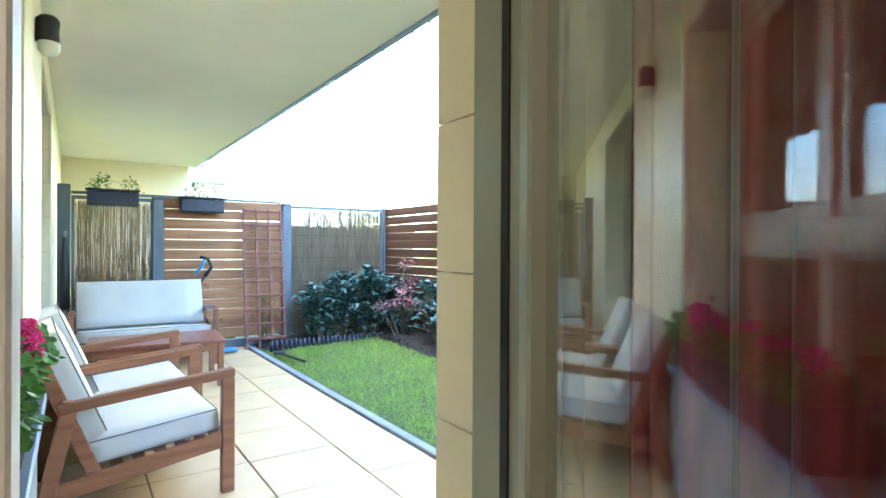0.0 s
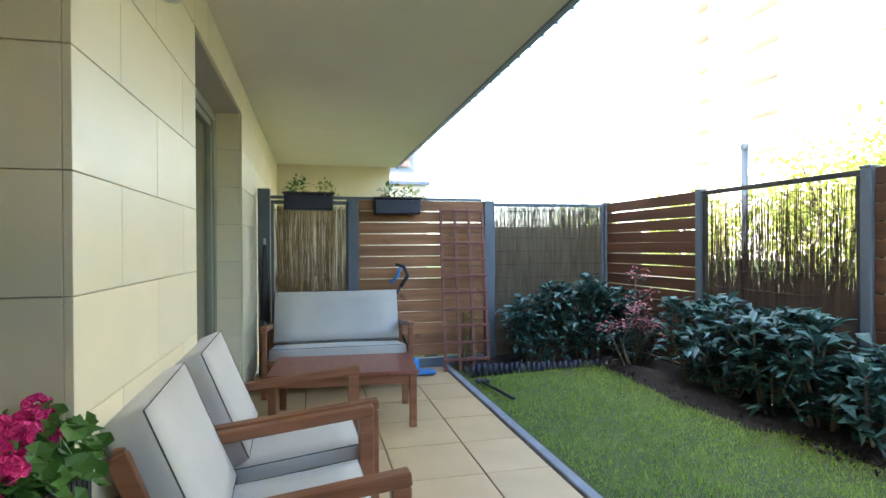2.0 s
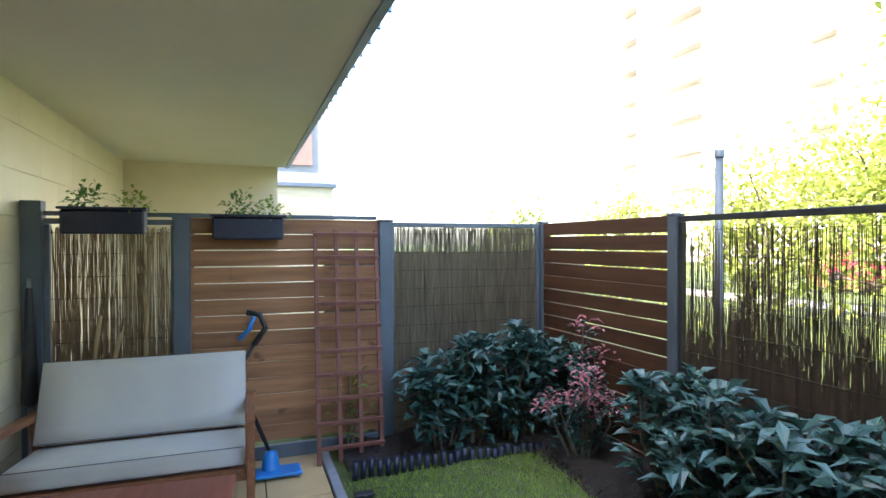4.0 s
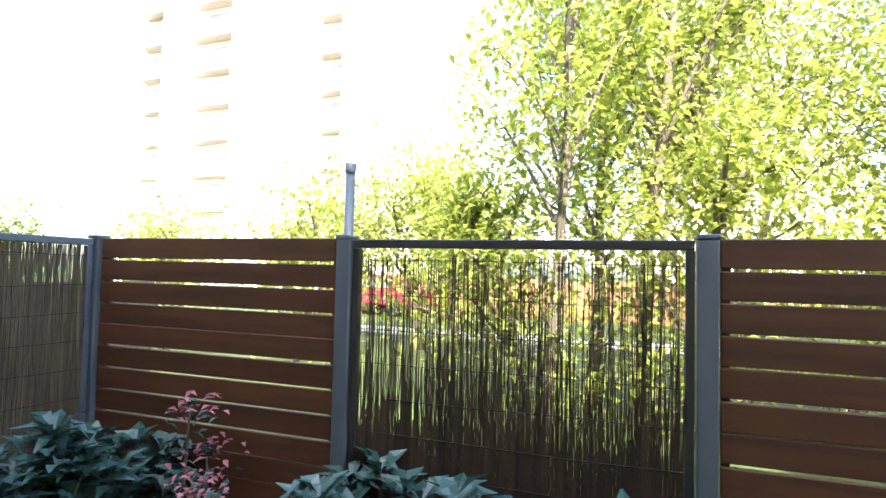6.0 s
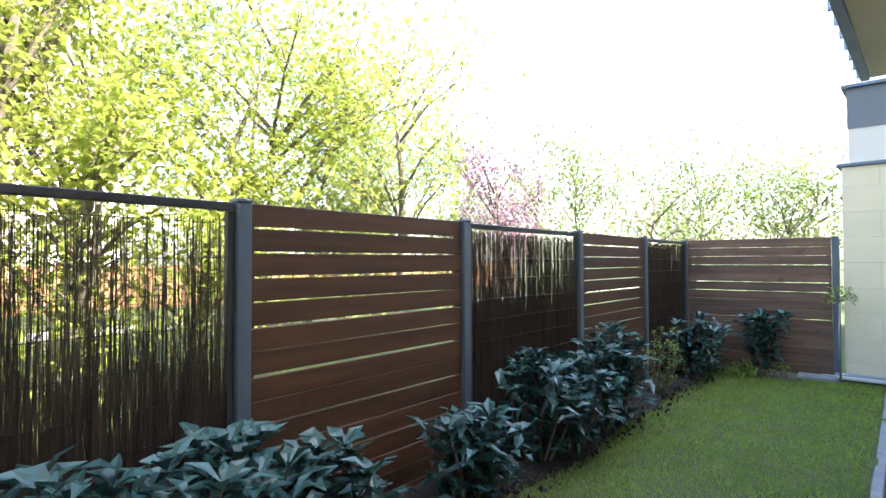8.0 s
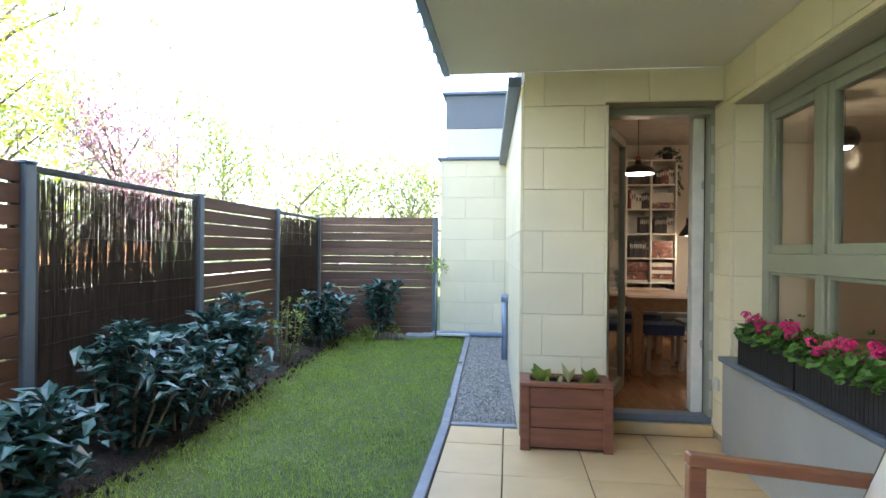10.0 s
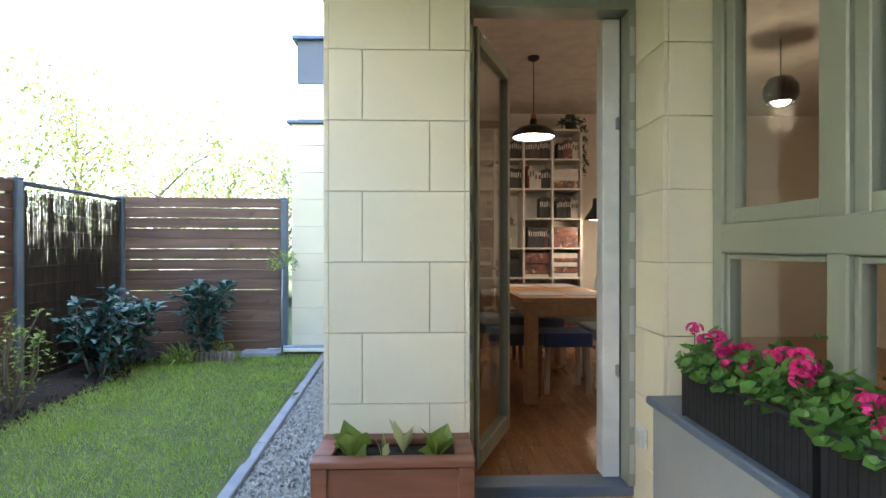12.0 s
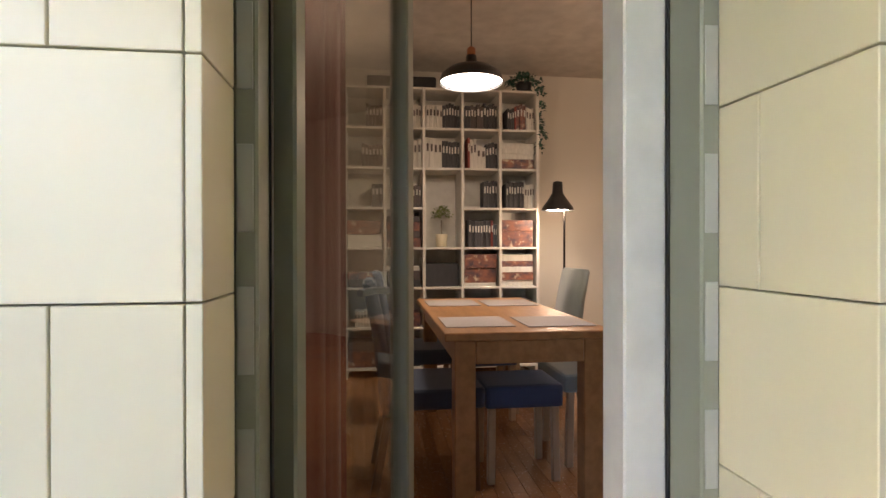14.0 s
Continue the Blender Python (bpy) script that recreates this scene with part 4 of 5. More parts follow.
# hanging boxes on the far fence
for i, (x, z) in enumerate(((0.51, 1.72), (1.39, 1.685))):
    e = thing("fence_flower_box", (x, 5.925, z), "dark blue plastic flower box hung on the far fence", "flower box", "boxes on the far fence")
    bm = bmesh.new()
    bx(bm, -0.235, 0.235, -0.155, -0.01, -0.08, 0.075, 0.012)
    bx(bm, -0.25, 0.25, -0.168, 0.0, 0.076, 0.092, 0.004)
    part("box", bm, M_NAVY, e)
    part("hook", tube(bmesh.new(), [(-0.15, 0.0, 0.08), (-0.15, 0.03, 0.12), (-0.15, 0.09, 0.12)], 0.005), M_WIRE, e)
    part("hook", tube(bmesh.new(), [(0.15, 0.0, 0.08), (0.15, 0.03, 0.12), (0.15, 0.09, 0.12)], 0.005), M_WIRE, e)
    plant_leaves(e, "plant", (-0.10 + 0.05 * i, -0.06, 0.14), (0.13, 0.09, 0.15), 90, 0.05, 0.03, M_GERANIUM, 60 + i)
    plant_leaves(e, "plant", (0.16, -0.07, 0.11), (0.15, 0.10, 0.12), 70, 0.045, 0.028, M_LIGHTLEAF, 64 + i)

# trellis leaning on the far fence
tr = thing("trellis", (2.08, 5.68, 0.0), "brown wooden trellis leaning against the far fence", "trellis")
for k in range(4):
    x = -0.228 + 0.152 * k
    part("upright", beam(bmesh.new(), (x, -0.02, 0.0), (x, 0.19, 1.68), 0.030, 0.020, 0.002, Vector((1, 0, 0))), M_TRELLIS, tr)
for k in range(10):
    t = 0.07 + 0.101 * k
    t = min(t, 0.985)
    part("crossbar", beam(bmesh.new(), (-0.245, -0.04 + 0.21 * t, 1.68 * t), (0.245, -0.04 + 0.21 * t, 1.68 * t), 0.020, 0.028, 0.002, Vector((0, 1, 0.15))), M_TRELLIS, tr)

# lawn trimmer behind the bench
tm = thing("lawn_trimmer", (1.36, 5.74, 0.0), "blue and black electric lawn trimmer leaning on the fence", "garden tool")
part("shaft", tube(bmesh.new(), [(0.16, -0.10, 0.14), (-0.06, 0.04, 0.66), (0.06, 0.10, 0.86)], 0.014), M_BLACK, tm)
part("handle", tube(bmesh.new(), [(0.06, 0.10, 0.86), (0.14, 0.12, 0.97), (0.10, 0.12, 1.07), (0.01, 0.12, 1.09)], 0.021), M_BLACK, tm)
part("grip", tube(bmesh.new(), [(-0.04, 0.10, 0.90), (0.03, 0.11, 0.97), (0.06, 0.11, 1.06)], 0.017), M_BLUE, tm, "bright blue grip")
bm = bmesh.new()
lathe(bm, [(0.001, 0.17), (0.04, 0.16), (0.055, 0.10), (0.06, 0.05), (0.09, 0.035), (0.095, 0.02), (0.001, 0.02)], (0.16, -0.12, 0.0), 18)
part("head", bm, M_BLUE, tm, "bright blue trimmer head")
part("guard", box(0.06, 0.36, -0.24, -0.08, 0.022, 0.05, 0.012, 2), M_BLUE, tm, "bright blue guard")

# sticks behind the bench
for i, (x0, x1, z) in enumerate(((0.68, 0.76, 1.57), (0.32, 0.46, 1.10), (0.36, 0.58, 0.98))):
    st = part("garden_stick", tube(bmesh.new(), [(x0, 5.83, 0.0), ((x0 + x1) / 2 + 0.01, 5.88, z * 0.5), (x1, 5.93, z)], [0.018, 0.016, 0.014] if i else [0.011, 0.011, 0.011]), M_TWIG)
    tagged(st, "pale wooden stick leaning on the reed screen", "stick", "sticks behind the bench")
br = thing("folded_parasol", (0.09, 5.86, 0), "dark folded parasol standing by the wall", "parasol")
part("pole", tube(bmesh.new(), [(0, 0, 0), (0, 0, 1.36)], 0.013), M_ZINC, br)
part("cloth", lathe(bmesh.new(), [(0.012, 0.55), (0.05, 0.58), (0.04, 0.9), (0.018, 1.30)], (0, 0, 0), 12), M_BLACK, br)

# ---- shrubs ----
def shrub(loc, size, count, length, width, material, seed, label, stems=7, up=0.45, group="hedge shrubs", tips=None):
    e = thing("shrub", (loc[0] + (fence_x(loc[1]) - 3.97 if loc[0] > 3.3 else 0.0), loc[1] - (0.08 if loc[1] > 5 else 0.0), lawn_z(loc[0], loc[1]) - 0.02), label, "shrub", group)
    rng = random.Random(seed)
    bm = bmesh.new()
    spots, ends = [], []
    for i in range(stems):
        a = rng.uniform(0, 6.28)
        rr = math.sqrt(rng.random())
        top = Vector((math.cos(a) * size[0] * rr, math.sin(a) * size[1] * rr, size[2] * rng.uniform(0.62, 1.0) * (1 - 0.25 * rr)))
        base = Vector((top.x * 0.25, top.y * 0.25, 0))
        mid = base.lerp(top, 0.5) + Vector((rng.gauss(0, .04), rng.gauss(0, .04), 0.04))
        part("branch", tube(bmesh.new(), [base, mid, top], [0.012, 0.009, 0.005], 5, False), M_BARK, e)
        ends.append(top)
        n = count // stems
        for k in range(n):
            t = 0.14 + 0.86 * (rng.random() ** 0.8)
            p = (base.lerp(mid, t * 2) if t < 0.5 else mid.lerp(top, t * 2 - 1)) + Vector((rng.gauss(0, .05), rng.gauss(0, .05), rng.gauss(0, .03)))
            an = rng.uniform(0, 6.28)
            side = Vector((rng.gauss(0, 1), rng.gauss(0, 1), 0)) * size[0] * 0.12
            spots.append((p + side, (math.cos(an), math.sin(an), up + rng.gauss(0, 0.35))))
        for k in range(9):          # whorl at the tip
            an = 2 * math.pi * k / 9 + rng.random()
            spots.append((top + Vector((0, 0, rng.uniform(-.02, .02))), (math.cos(an), math.sin(an), 0.5 + rng.random() * 0.6)))
    shared("foliage", leaf_cloud("foliage", spots, length, width, material, rng, 0.22, 0.16), e, (0, 0, 0))
    if tips:
        for t in ends:
            sp = []
            for k in range(30):
                an = rng.uniform(0, 6.28)
                sp.append((t + Vector((rng.gauss(0, .05), rng.gauss(0, .05), rng.gauss(0.02, .03))), (math.cos(an), math.sin(an), rng.uniform(-.2, .8))))
            tagged(shared("tip", leaf_cloud("tip", sp, length * 0.9, width * 0.95, tips, rng, 0.3, 0.1), e, (0, 0, 0)), "tuft of pinkish red young leaves", kind="stuff")
    return e


GLOSSY = "glossy dark green laurel shrub at the fence"
for i, (x, y, sx, sy, h, n) in enumerate((
        (2.74, 5.62, .26, .20, .84, 420), (3.00, 5.60, .28, .22, .90, 460), (3.28, 5.56, .28, .22, .96, 460), (3.56, 5.52, .26, .22, .90, 420), (3.78, 5.46, .18, .20, .80, 260),
        (3.70, 4.14, .24, .26, .86, 380), (3.66, 3.76, .28, .28, .80, 420), (3.64, 3.36, .28, .28, .84, 440), (3.68, 3.02, .22, .24, .80, 320), (3.66, 2.68, .20, .22, .64, 260),
        (3.52, 1.86, .30, .30, .62, 400), (3.64, .98, .28, .26, .84, 380), (3.60, .58, .28, .26, .78, 360), (3.60, 0.12, .30, .30, .86, 400), (3.58, -0.30, .28, .28, .98, 420),
        (3.60, -2.45, .28, .28, .84, 380), (3.60, -2.90, .26, .26, .72, 320), (3.16, -3.22, .26, .22, .98, 360))):
    shrub((x, y), (sx, sy, h), n, 0.15, 0.06, M_LAUREL, 100 + i, GLOSSY, 11)
shrub((3.62, 4.86), (.28, .26, .66), 460, 0.06, 0.022, M_LAUREL, 140, "small-leaved shrub with red young leaves at the fence corner", 12, tips=M_REDLEAF)
shrub((3.76, 5.10), (.10, .10, 1.02), 160, 0.07, 0.026, M_LAUREL, 141, "slim shrub with red tips at the fence corner", 3, tips=M_REDLEAF)
shrub((3.64, -1.45), (.20, .26, .84), 240, 0.05, 0.026, M_LIGHTLEAF, 142, "light green young shrub beside the post", 10)
shrub((2.08, 5.90), (.14, .05, .78), 60, 0.07, 0.03, M_LIGHTLEAF, 143, "thin young climber on the trellis", 3)
# strap-leaved clump with log edging
cl = thing("lily_clump", (3.30, -3.05, 0.09), "clump of light green strap leaves at the lawn's end", "plant")
rng = random.Random(8)
spots = [((rng.gauss(0, .06), rng.gauss(0, .06), 0), (rng.gauss(0, .6), rng.gauss(0, .6), 1.0)) for k in range(46)]
shared("leaves", leaf_cloud("leaves", spots, 0.32, 0.024, M_LIGHTLEAF, rng, 0.35, 0.1), cl, (0, 0, 0))
for k in range(9):
    lo = part("log_edging", tube(bmesh.new(), [(2.84 + 0.045 * k, -3.14 - 0.03 * math.sin(k * 0.4), 0.02), (2.84 + 0.045 * k, -3.14 - 0.03 * math.sin(k * 0.4), 0.19 + 0.01 * (k % 3))], 0.021, 9), M_BARK)
    tagged(lo, "short brown wooden log of the bed edging", "log edging", "logs round the small bed", kind="thing")
plc = thing("herb_clump", (3.02, -3.26, 0.10), "low light green herb clump behind the logs", "plant")
plant_leaves(plc, "leaves", (0, 0, 0.08), (0.2, 0.12, 0.10), 120, 0.05, 0.02, M_LIGHTLEAF, 91)
# little standard tree by the end wall
sd = thing("standard_tree", (2.42, -3.38, 0.08), "thin young tree with a small light green crown", "tree")
part("trunk", tube(bmesh.new(), [(0, 0, 0), (0.01, 0, 0.5), (0.0, 0, 0.92)], [0.012, 0.010, 0.007], 6), M_ZINC, sd)
plant_leaves(sd, "crown", (0, 0, 0.98), (0.19, 0.17, 0.14), 90, 0.07, 0.035, M_LIGHTLEAF, 92)
# boards lying at the end wall, edging row under the far hedge
bd = part("blue_profile", box(1.52, 2.50, -3.66, -3.56, 0.125, 0.17, 0.006), M_FLASH)
tagged(bd, "blue-grey metal profile lying at the end wall", "metal profile")
bd = part("white_profile", box(1.98, 2.62, -3.54, -3.49, 0.125, 0.16, 0.006), M_FRAME_IN)
tagged(bd, "pale metal profile lying on the gravel", "metal profile")
bd = part("stone_slab", box(2.45, 2.85, -3.52, -3.36, 0.08, 0.16, 0.02), M_KERB)
tagged(bd, "grey concrete slab at the corner of the fence", "slab")
dp = thing("downpipe", (1.46, -2.3, 0.05), "short blue-grey metal pipe against the house wall", "pipe")
part("pipe", tube(bmesh.new(), [(0.03, 0, -0.02), (0.03, 0, 0.72)], 0.035, 12), M_FLASH, dp)
part("collar", tube(bmesh.new(), [(0.03, 0, 0.68), (0.03, 0, 0.76)], 0.042, 12), M_FLASH, dp)
for k in range(30):
    pk = part("edging_peg", tube(bmesh.new(), [(2.04 + 0.054 * k, 5.32 - 0.005 * k + 0.012 * math.sin(k), 0.0), (2.04 + 0.054 * k, 5.32 - 0.005 * k + 0.012 * math.sin(k), 0.13 + 0.008 * (k % 3))], 0.022, 7), M_NAVY)
    tagged(pk, "dark peg of the low bed edging", "edging peg", "pegs of the bed edging", kind="thing")
hs = thing("hand_rake", (2.03, 5.0, 0.03), "small dark garden rake lying on the grass", "garden tool")
part("handle", tube(bmesh.new(), [(0, 0, 0.02), (0.06, -0.62, 0.03)], 0.014), M_BLACK, hs)
part("head", box(-0.06, 0.06, -0.03, 0.03, 0.01, 0.04, 0.006), M_BLACK, hs)

# ---- room things ----
sh = thing("bookshelf", (-0.869, -4.0, RF), "tall white grid bookshelf filled with books and boxed games", "bookshelf")
CW, RH, COLS, ROWS_N, DEP = 0.337, 0.345, 5, 7, 0.36
for c in range(COLS + 1):
    part("upright", box(c * CW - 0.012, c * CW + 0.012, -DEP, 0, 0.07, 0.09 + RH * ROWS_N, 0.002), M_WHITE, sh)
for r in range(ROWS_N + 1):
    for c in range(COLS):
        if (c, r) == (2, 4):
            continue            # tall niche with the topiary
        part("shelf_board", box(c * CW + 0.0125, (c + 1) * CW - 0.0125, -DEP, -0.002, 0.08 + r * RH - 0.01, 0.08 + r * RH + 0.01, 0.002), M_WHITE, sh)
part("back_panel", box(0, CW * COLS, -DEP - 0.008, -DEP - 0.001, 0.07, 0.09 + RH * ROWS_N), M_WHITE, sh)
for c in (0, COLS):
    part("foot", box(c * CW - 0.02, c * CW + 0.02, -DEP, -0.01, 0, 0.069), M_WHITE, sh)
rng = random.Random(77)
sx0, sz0 = -0.869, RF + 0.08
WHITE_B, BLACK_B, RED_B, GREY_B = M_BOOKS[6], M_BOOKS[1], M_BOOKS[5], M_BOOKS[3]


def book_row(c, r, runs):
    """Upright books in one cell; runs of (cover, count, width, height), from the wall side on."""
    u, x, z = 0.004, sx0 + c * CW + 0.014, sz0 + r * RH + 0.011
    for cover, n, w, h in runs:
        for k in range(n):
            ww, hh = w * rng.uniform(0.85, 1.12), h * rng.uniform(0.93, 1.04)
            if u + ww > CW - 0.03:
                return
            b = part("book", box(x + u, x + u + ww - 0.0014, -4.22, -4.045 - rng.uniform(0, .02), z, z + hh, 0.002), cover)
            tagged(b, "upright book in the white bookshelf", "book", "books in the bookshelf")
            part("spine_label", box(x + u + ww * 0.25, x + u + ww * 0.72, -4.047, -4.0445 + 0.0006, z + hh * 0.55, z + hh * 0.8), GREY_B if cover in (WHITE_B, M_BOOKS[0]) else WHITE_B, b)
            u += ww


def box_stack(c, r, layers, inset=0.01):
    """Board game boxes lying on one another; layers of (cover, thickness)."""
    x, z, h = sx0 + c * CW + 0.016 + inset, sz0 + r * RH + 0.011, 0.0
    for cover, t in layers:
        d = rng.uniform(0, 0.012)
        b = part("game_box", box(x + d, x + CW - 0.04 - inset + d, -4.29, -4.03 - rng.uniform(0, .02), z + h, z + h + t - 0.0012, 0.003), cover)
        tagged(b, "printed board game box lying in the bookshelf", "game box", "games in the bookshelf")
        h += t


for c in range(COLS):
    book_row(c, 6, [[(WHITE_B, 3, 0.024, 0.21), (M_BOXART, 3, 0.03, 0.23), (RED_B, 1, 0.02, 0.22), (BLACK_B, 3, 0.022, 0.2)], [(BLACK_B, 5, 0.024, 0.23), (GREY_B, 4, 0.03, 0.22), (BLACK_B, 4, 0.024, 0.22)],
                    [(BLACK_B, 6, 0.026, 0.22), (WHITE_B, 5, 0.028, 0.2)], [(WHITE_B, 8, 0.026, 0.2)], [(GREY_B, 5, 0.03, 0.2)]][c])
    book_row(c, 4, [[(WHITE_B, 4, 0.024, 0.21), (BLACK_B, 7, 0.024, 0.23)], [(BLACK_B, 5, 0.026, 0.24)], [], [(GREY_B, 3, 0.03, 0.2)], [(BLACK_B, 3, 0.03, 0.2)]][c])
book_row(0, 5, [])
box_stack(0, 5, [(M_BOXART, 0.09), (WHITE_B, 0.045), (WHITE_B, 0.05), (WHITE_B, 0.045)], 0.0)
book_row(1, 5, [(BLACK_B, 4, 0.026, 0.23), (WHITE_B, 2, 0.04, 0.2), (WHITE_B, 2, 0.03, 0.26), (RED_B, 1, 0.022, 0.27)])
book_row(2, 5, [(BLACK_B, 6, 0.026, 0.24), (WHITE_B, 4, 0.036, 0.26)])
book_row(3, 5, [(WHITE_B, 5, 0.036, 0.25), (GREY_B, 3, 0.03, 0.22)])
book_row(4, 5, [(GREY_B, 6, 0.03, 0.2)])
book_row(1, 3, [(M_BOOKS[7], 2, 0.02, 0.2), (RED_B, 1, 0.02, 0.25), (BLACK_B, 8, 0.026, 0.24)])
box_stack(0, 3, [(M_BOXART, 0.14), (M_BOXART, 0.10)])
box_stack(3, 3, [(M_BOXART, 0.08), (GREY_B, 0.06), (M_BOXART, 0.08), (BLACK_B, 0.05)])
box_stack(4, 3, [(WHITE_B, 0.11), (M_BOXART, 0.12)])
box_stack(0, 2, [(WHITE_B, 0.05), (M_BOXART, 0.07), (WHITE_B, 0.05), (M_BOXART, 0.05), (M_BOOKS[0], 0.06)])
box_stack(1, 2, [(WHITE_B, 0.03), (M_BOXART, 0.13), (M_BOXART, 0.12)])
box_stack(2, 2, [(BLACK_B, 0.20)])
box_stack(3, 2, [(BLACK_B, 0.06), (GREY_B, 0.08), (WHITE_B, 0.04)])
box_stack(4, 2, [(GREY_B, 0.07), (M_BOXART, 0.06)])
box_stack(0, 1, [(M_BOXART, 0.08), (GREY_B, 0.07), (BLACK_B, 0.07)])
box_stack(1, 1, [(M_BOXART, 0.10), (M_BOXART, 0.12)])
box_stack(2, 1, [(BLACK_B, 0.07), (GREY_B, 0.08)])
book_row(4, 1, [(WHITE_B, 10, 0.024, 0.14)])
box_stack(3, 1, [(M_BOXART, 0.12)])
for c in range(COLS):
    box_stack(c, 0, [(BLACK_B if c % 2 else M_BOXART, 0.14), (M_BOXART if c % 2 else GREY_B, 0.08)])
tp = thing("topiary", (sx0 + 2.5 * CW, -4.15, sz0 + 3 * RH + 0.011), "small round topiary in a pale pot on the shelf", "plant")
part("pot", lathe(bmesh.new(), [(0.001, 0), (0.045, 0), (0.055, 0.11), (0.05, 0.115), (0.001, 0.105)], sides=18), M_STONE, tp)
part("trunk", tube(bmesh.new(), [(0, 0, 0.1), (0, 0, 0.24)], 0.006, 6), M_BARK, tp)
plant_leaves(tp, "crown", (0, 0, 0.29), (0.10, 0.09, 0.08), 220, 0.03, 0.018, M_TREELEAF_D, 31)
hp = thing("trailing_plant", (sx0 + 0.1, -4.1, sz0 + 7 * RH + 0.012), "dark trailing plant hanging over the bookshelf corner", "plant")
part("pot", lathe(bmesh.new(), [(0.001, 0), (0.06, 0), (0.075, 0.09), (0.001, 0.085)], sides=18), M_BLACK, hp)
plant_leaves(hp, "foliage", (0, 0, 0.10), (0.16, 0.12, 0.09), 200, 0.05, 0.03, M_LAUREL, 33)
for i in range(5):
    plant_leaves(hp, "trail", (-0.12 - 0.02 * (i % 2), 0.10 - 0.03 * (i % 3), -0.03 - 0.12 * i), (0.035, 0.035, 0.08), 36, 0.045, 0.03, M_LAUREL, 34 + i)
bxs = part("storage_case", box(sx0 + 0.9, sx0 + 1.5, -4.3, -4.03, sz0 + 7 * RH + 0.012, sz0 + 7 * RH + 0.11, 0.01), M_BLACK)
tagged(bxs, "black case lying on top of the bookshelf", "case")

TX0, TX1, TY0, TY1, TZ = -0.47, 0.275, -3.12, -1.58, RF + 0.765
tb = thing("dining_table", ((TX0 + TX1) / 2, (TY0 + TY1) / 2, RF), "solid oak dining table with square legs", "table")
tw, tl = (TX1 - TX0) / 2, (TY1 - TY0) / 2
part("tabletop", box(-tw, tw, -tl, tl, 0.73, 0.765, 0.004), M_OAK, tb)
for a in (-1, 1):
    for b in (-1, 1):
        part("leg", box(a * (tw - 0.088) - 0.045, a * (tw - 0.088) + 0.045, b * (tl - 0.055) - 0.045, b * (tl - 0.055) + 0.045, 0, 0.729, 0.004), M_OAK, tb)
    part("apron", box(a * (tw - 0.06) - 0.012, a * (tw - 0.06) + 0.012, -tl + 0.097, tl - 0.097, 0.63, 0.728, 0.003), M_OAK, tb)
    part("apron", box(-tw + 0.135, tw - 0.135, a * (tl - 0.022) - 0.012, a * (tl - 0.022) + 0.012, 0.63, 0.728, 0.003), M_OAK, tb)
for x, y in ((0.09, -1.90), (-0.28, -1.87), (0.08, -2.78), (-0.28, -2.74)):
    p = part("placemat", box(x - 0.16, x + 0.16, y - 0.17, y + 0.17, TZ + 0.001, TZ + 0.005, 0.002), M_MAT)
    tagged(p, "grey fabric placemat on the oak table", "placemat", "placemats on the table")


def dining_chair(loc, rz, fabric, leg, label):
    e = thing("dining_chair", loc, label, "chair", "chairs round the table", rz)
    seat = box(-0.23, 0.23, -0.22, 0.24, 0.385, 0.48, 0.025, 3)
    part("seat", seat, fabric, e)
    bm = bmesh.new()
    prof = [(-0.245, 0.36), (-0.255, 0.55), (-0.28, 0.75), (-0.325, 0.97)]
    rows = []
    for y, z in prof:
        w = 0.225 - 0.03 * (z - 0.36)
        rows.append([bm.verts.new((s * w, y + o, z)) for s, o in ((-1, 0), (1, 0), (1, 0.06), (-1, 0.06))])
    for r0, r1 in zip(rows, rows[1:]):
        for k in range(4):
            bm.faces.new((r0[k], r0[(k + 1) % 4], r1[(k + 1) % 4], r1[k]))
    bm.faces.new(rows[0][::-1])
    bm.faces.new(rows[-1])
    bmesh.ops.bevel(bm, geom=bm.edges[:], offset=0.012, segments=2, affect="EDGES")
    for f in bm.faces:
        f.smooth = True
    part("backrest", bm, fabric, e)
    for sx in (-1, 1):
        part("leg", beam(bmesh.new(), (sx * 0.19, 0.20, 0), (sx * 0.185, 0.19, 0.384), 0.036, 0.036, 0.004), leg, e)
        part("leg", beam(bmesh.new(), (sx * 0.19, -0.27, 0), (sx * 0.185, -0.20, 0.384), 0.036, 0.036, 0.004), leg, e)
    return e


dining_chair((0.30, -2.0, RF), 90, M_BLUEFAB, M_DARKLEG, "dark blue upholstered dining chair with dark wooden legs")
dining_chair((0.26, -2.95, RF), 90, M_BLUEFAB, M_DARKLEG, "dark blue upholstered dining chair with dark wooden legs")
dining_chair((-0.62, -2.2, RF), -90, M_GREYFAB, M_OAKLEG, "grey-green upholstered dining chair with pale legs")
dining_chair((-0.58, -3.1, RF), -90, M_GREYFAB, M_OAKLEG, "grey-green upholstered dining chair with pale legs")
bn = thing("stool", (-0.14, -2.0, RF), "dark blue upholstered stool pushed under the table", "stool", "stools under the table")
part("seat", box(-0.19, 0.19, -0.17, 0.17, 0.36, 0.47, 0.02, 2), M_BLUEFAB, bn)
for a in (-1, 1):
    for b in (-1, 1):
        part("leg", beam(bmesh.new(), (a * 0.16, b * 0.14, 0), (a * 0.155, b * 0.135, 0.359), 0.036, 0.036, 0.004), M_OAKLEG, bn)
copy_thing(bn, pose(-0.15, -2.9, RF, 0, 0, 4))

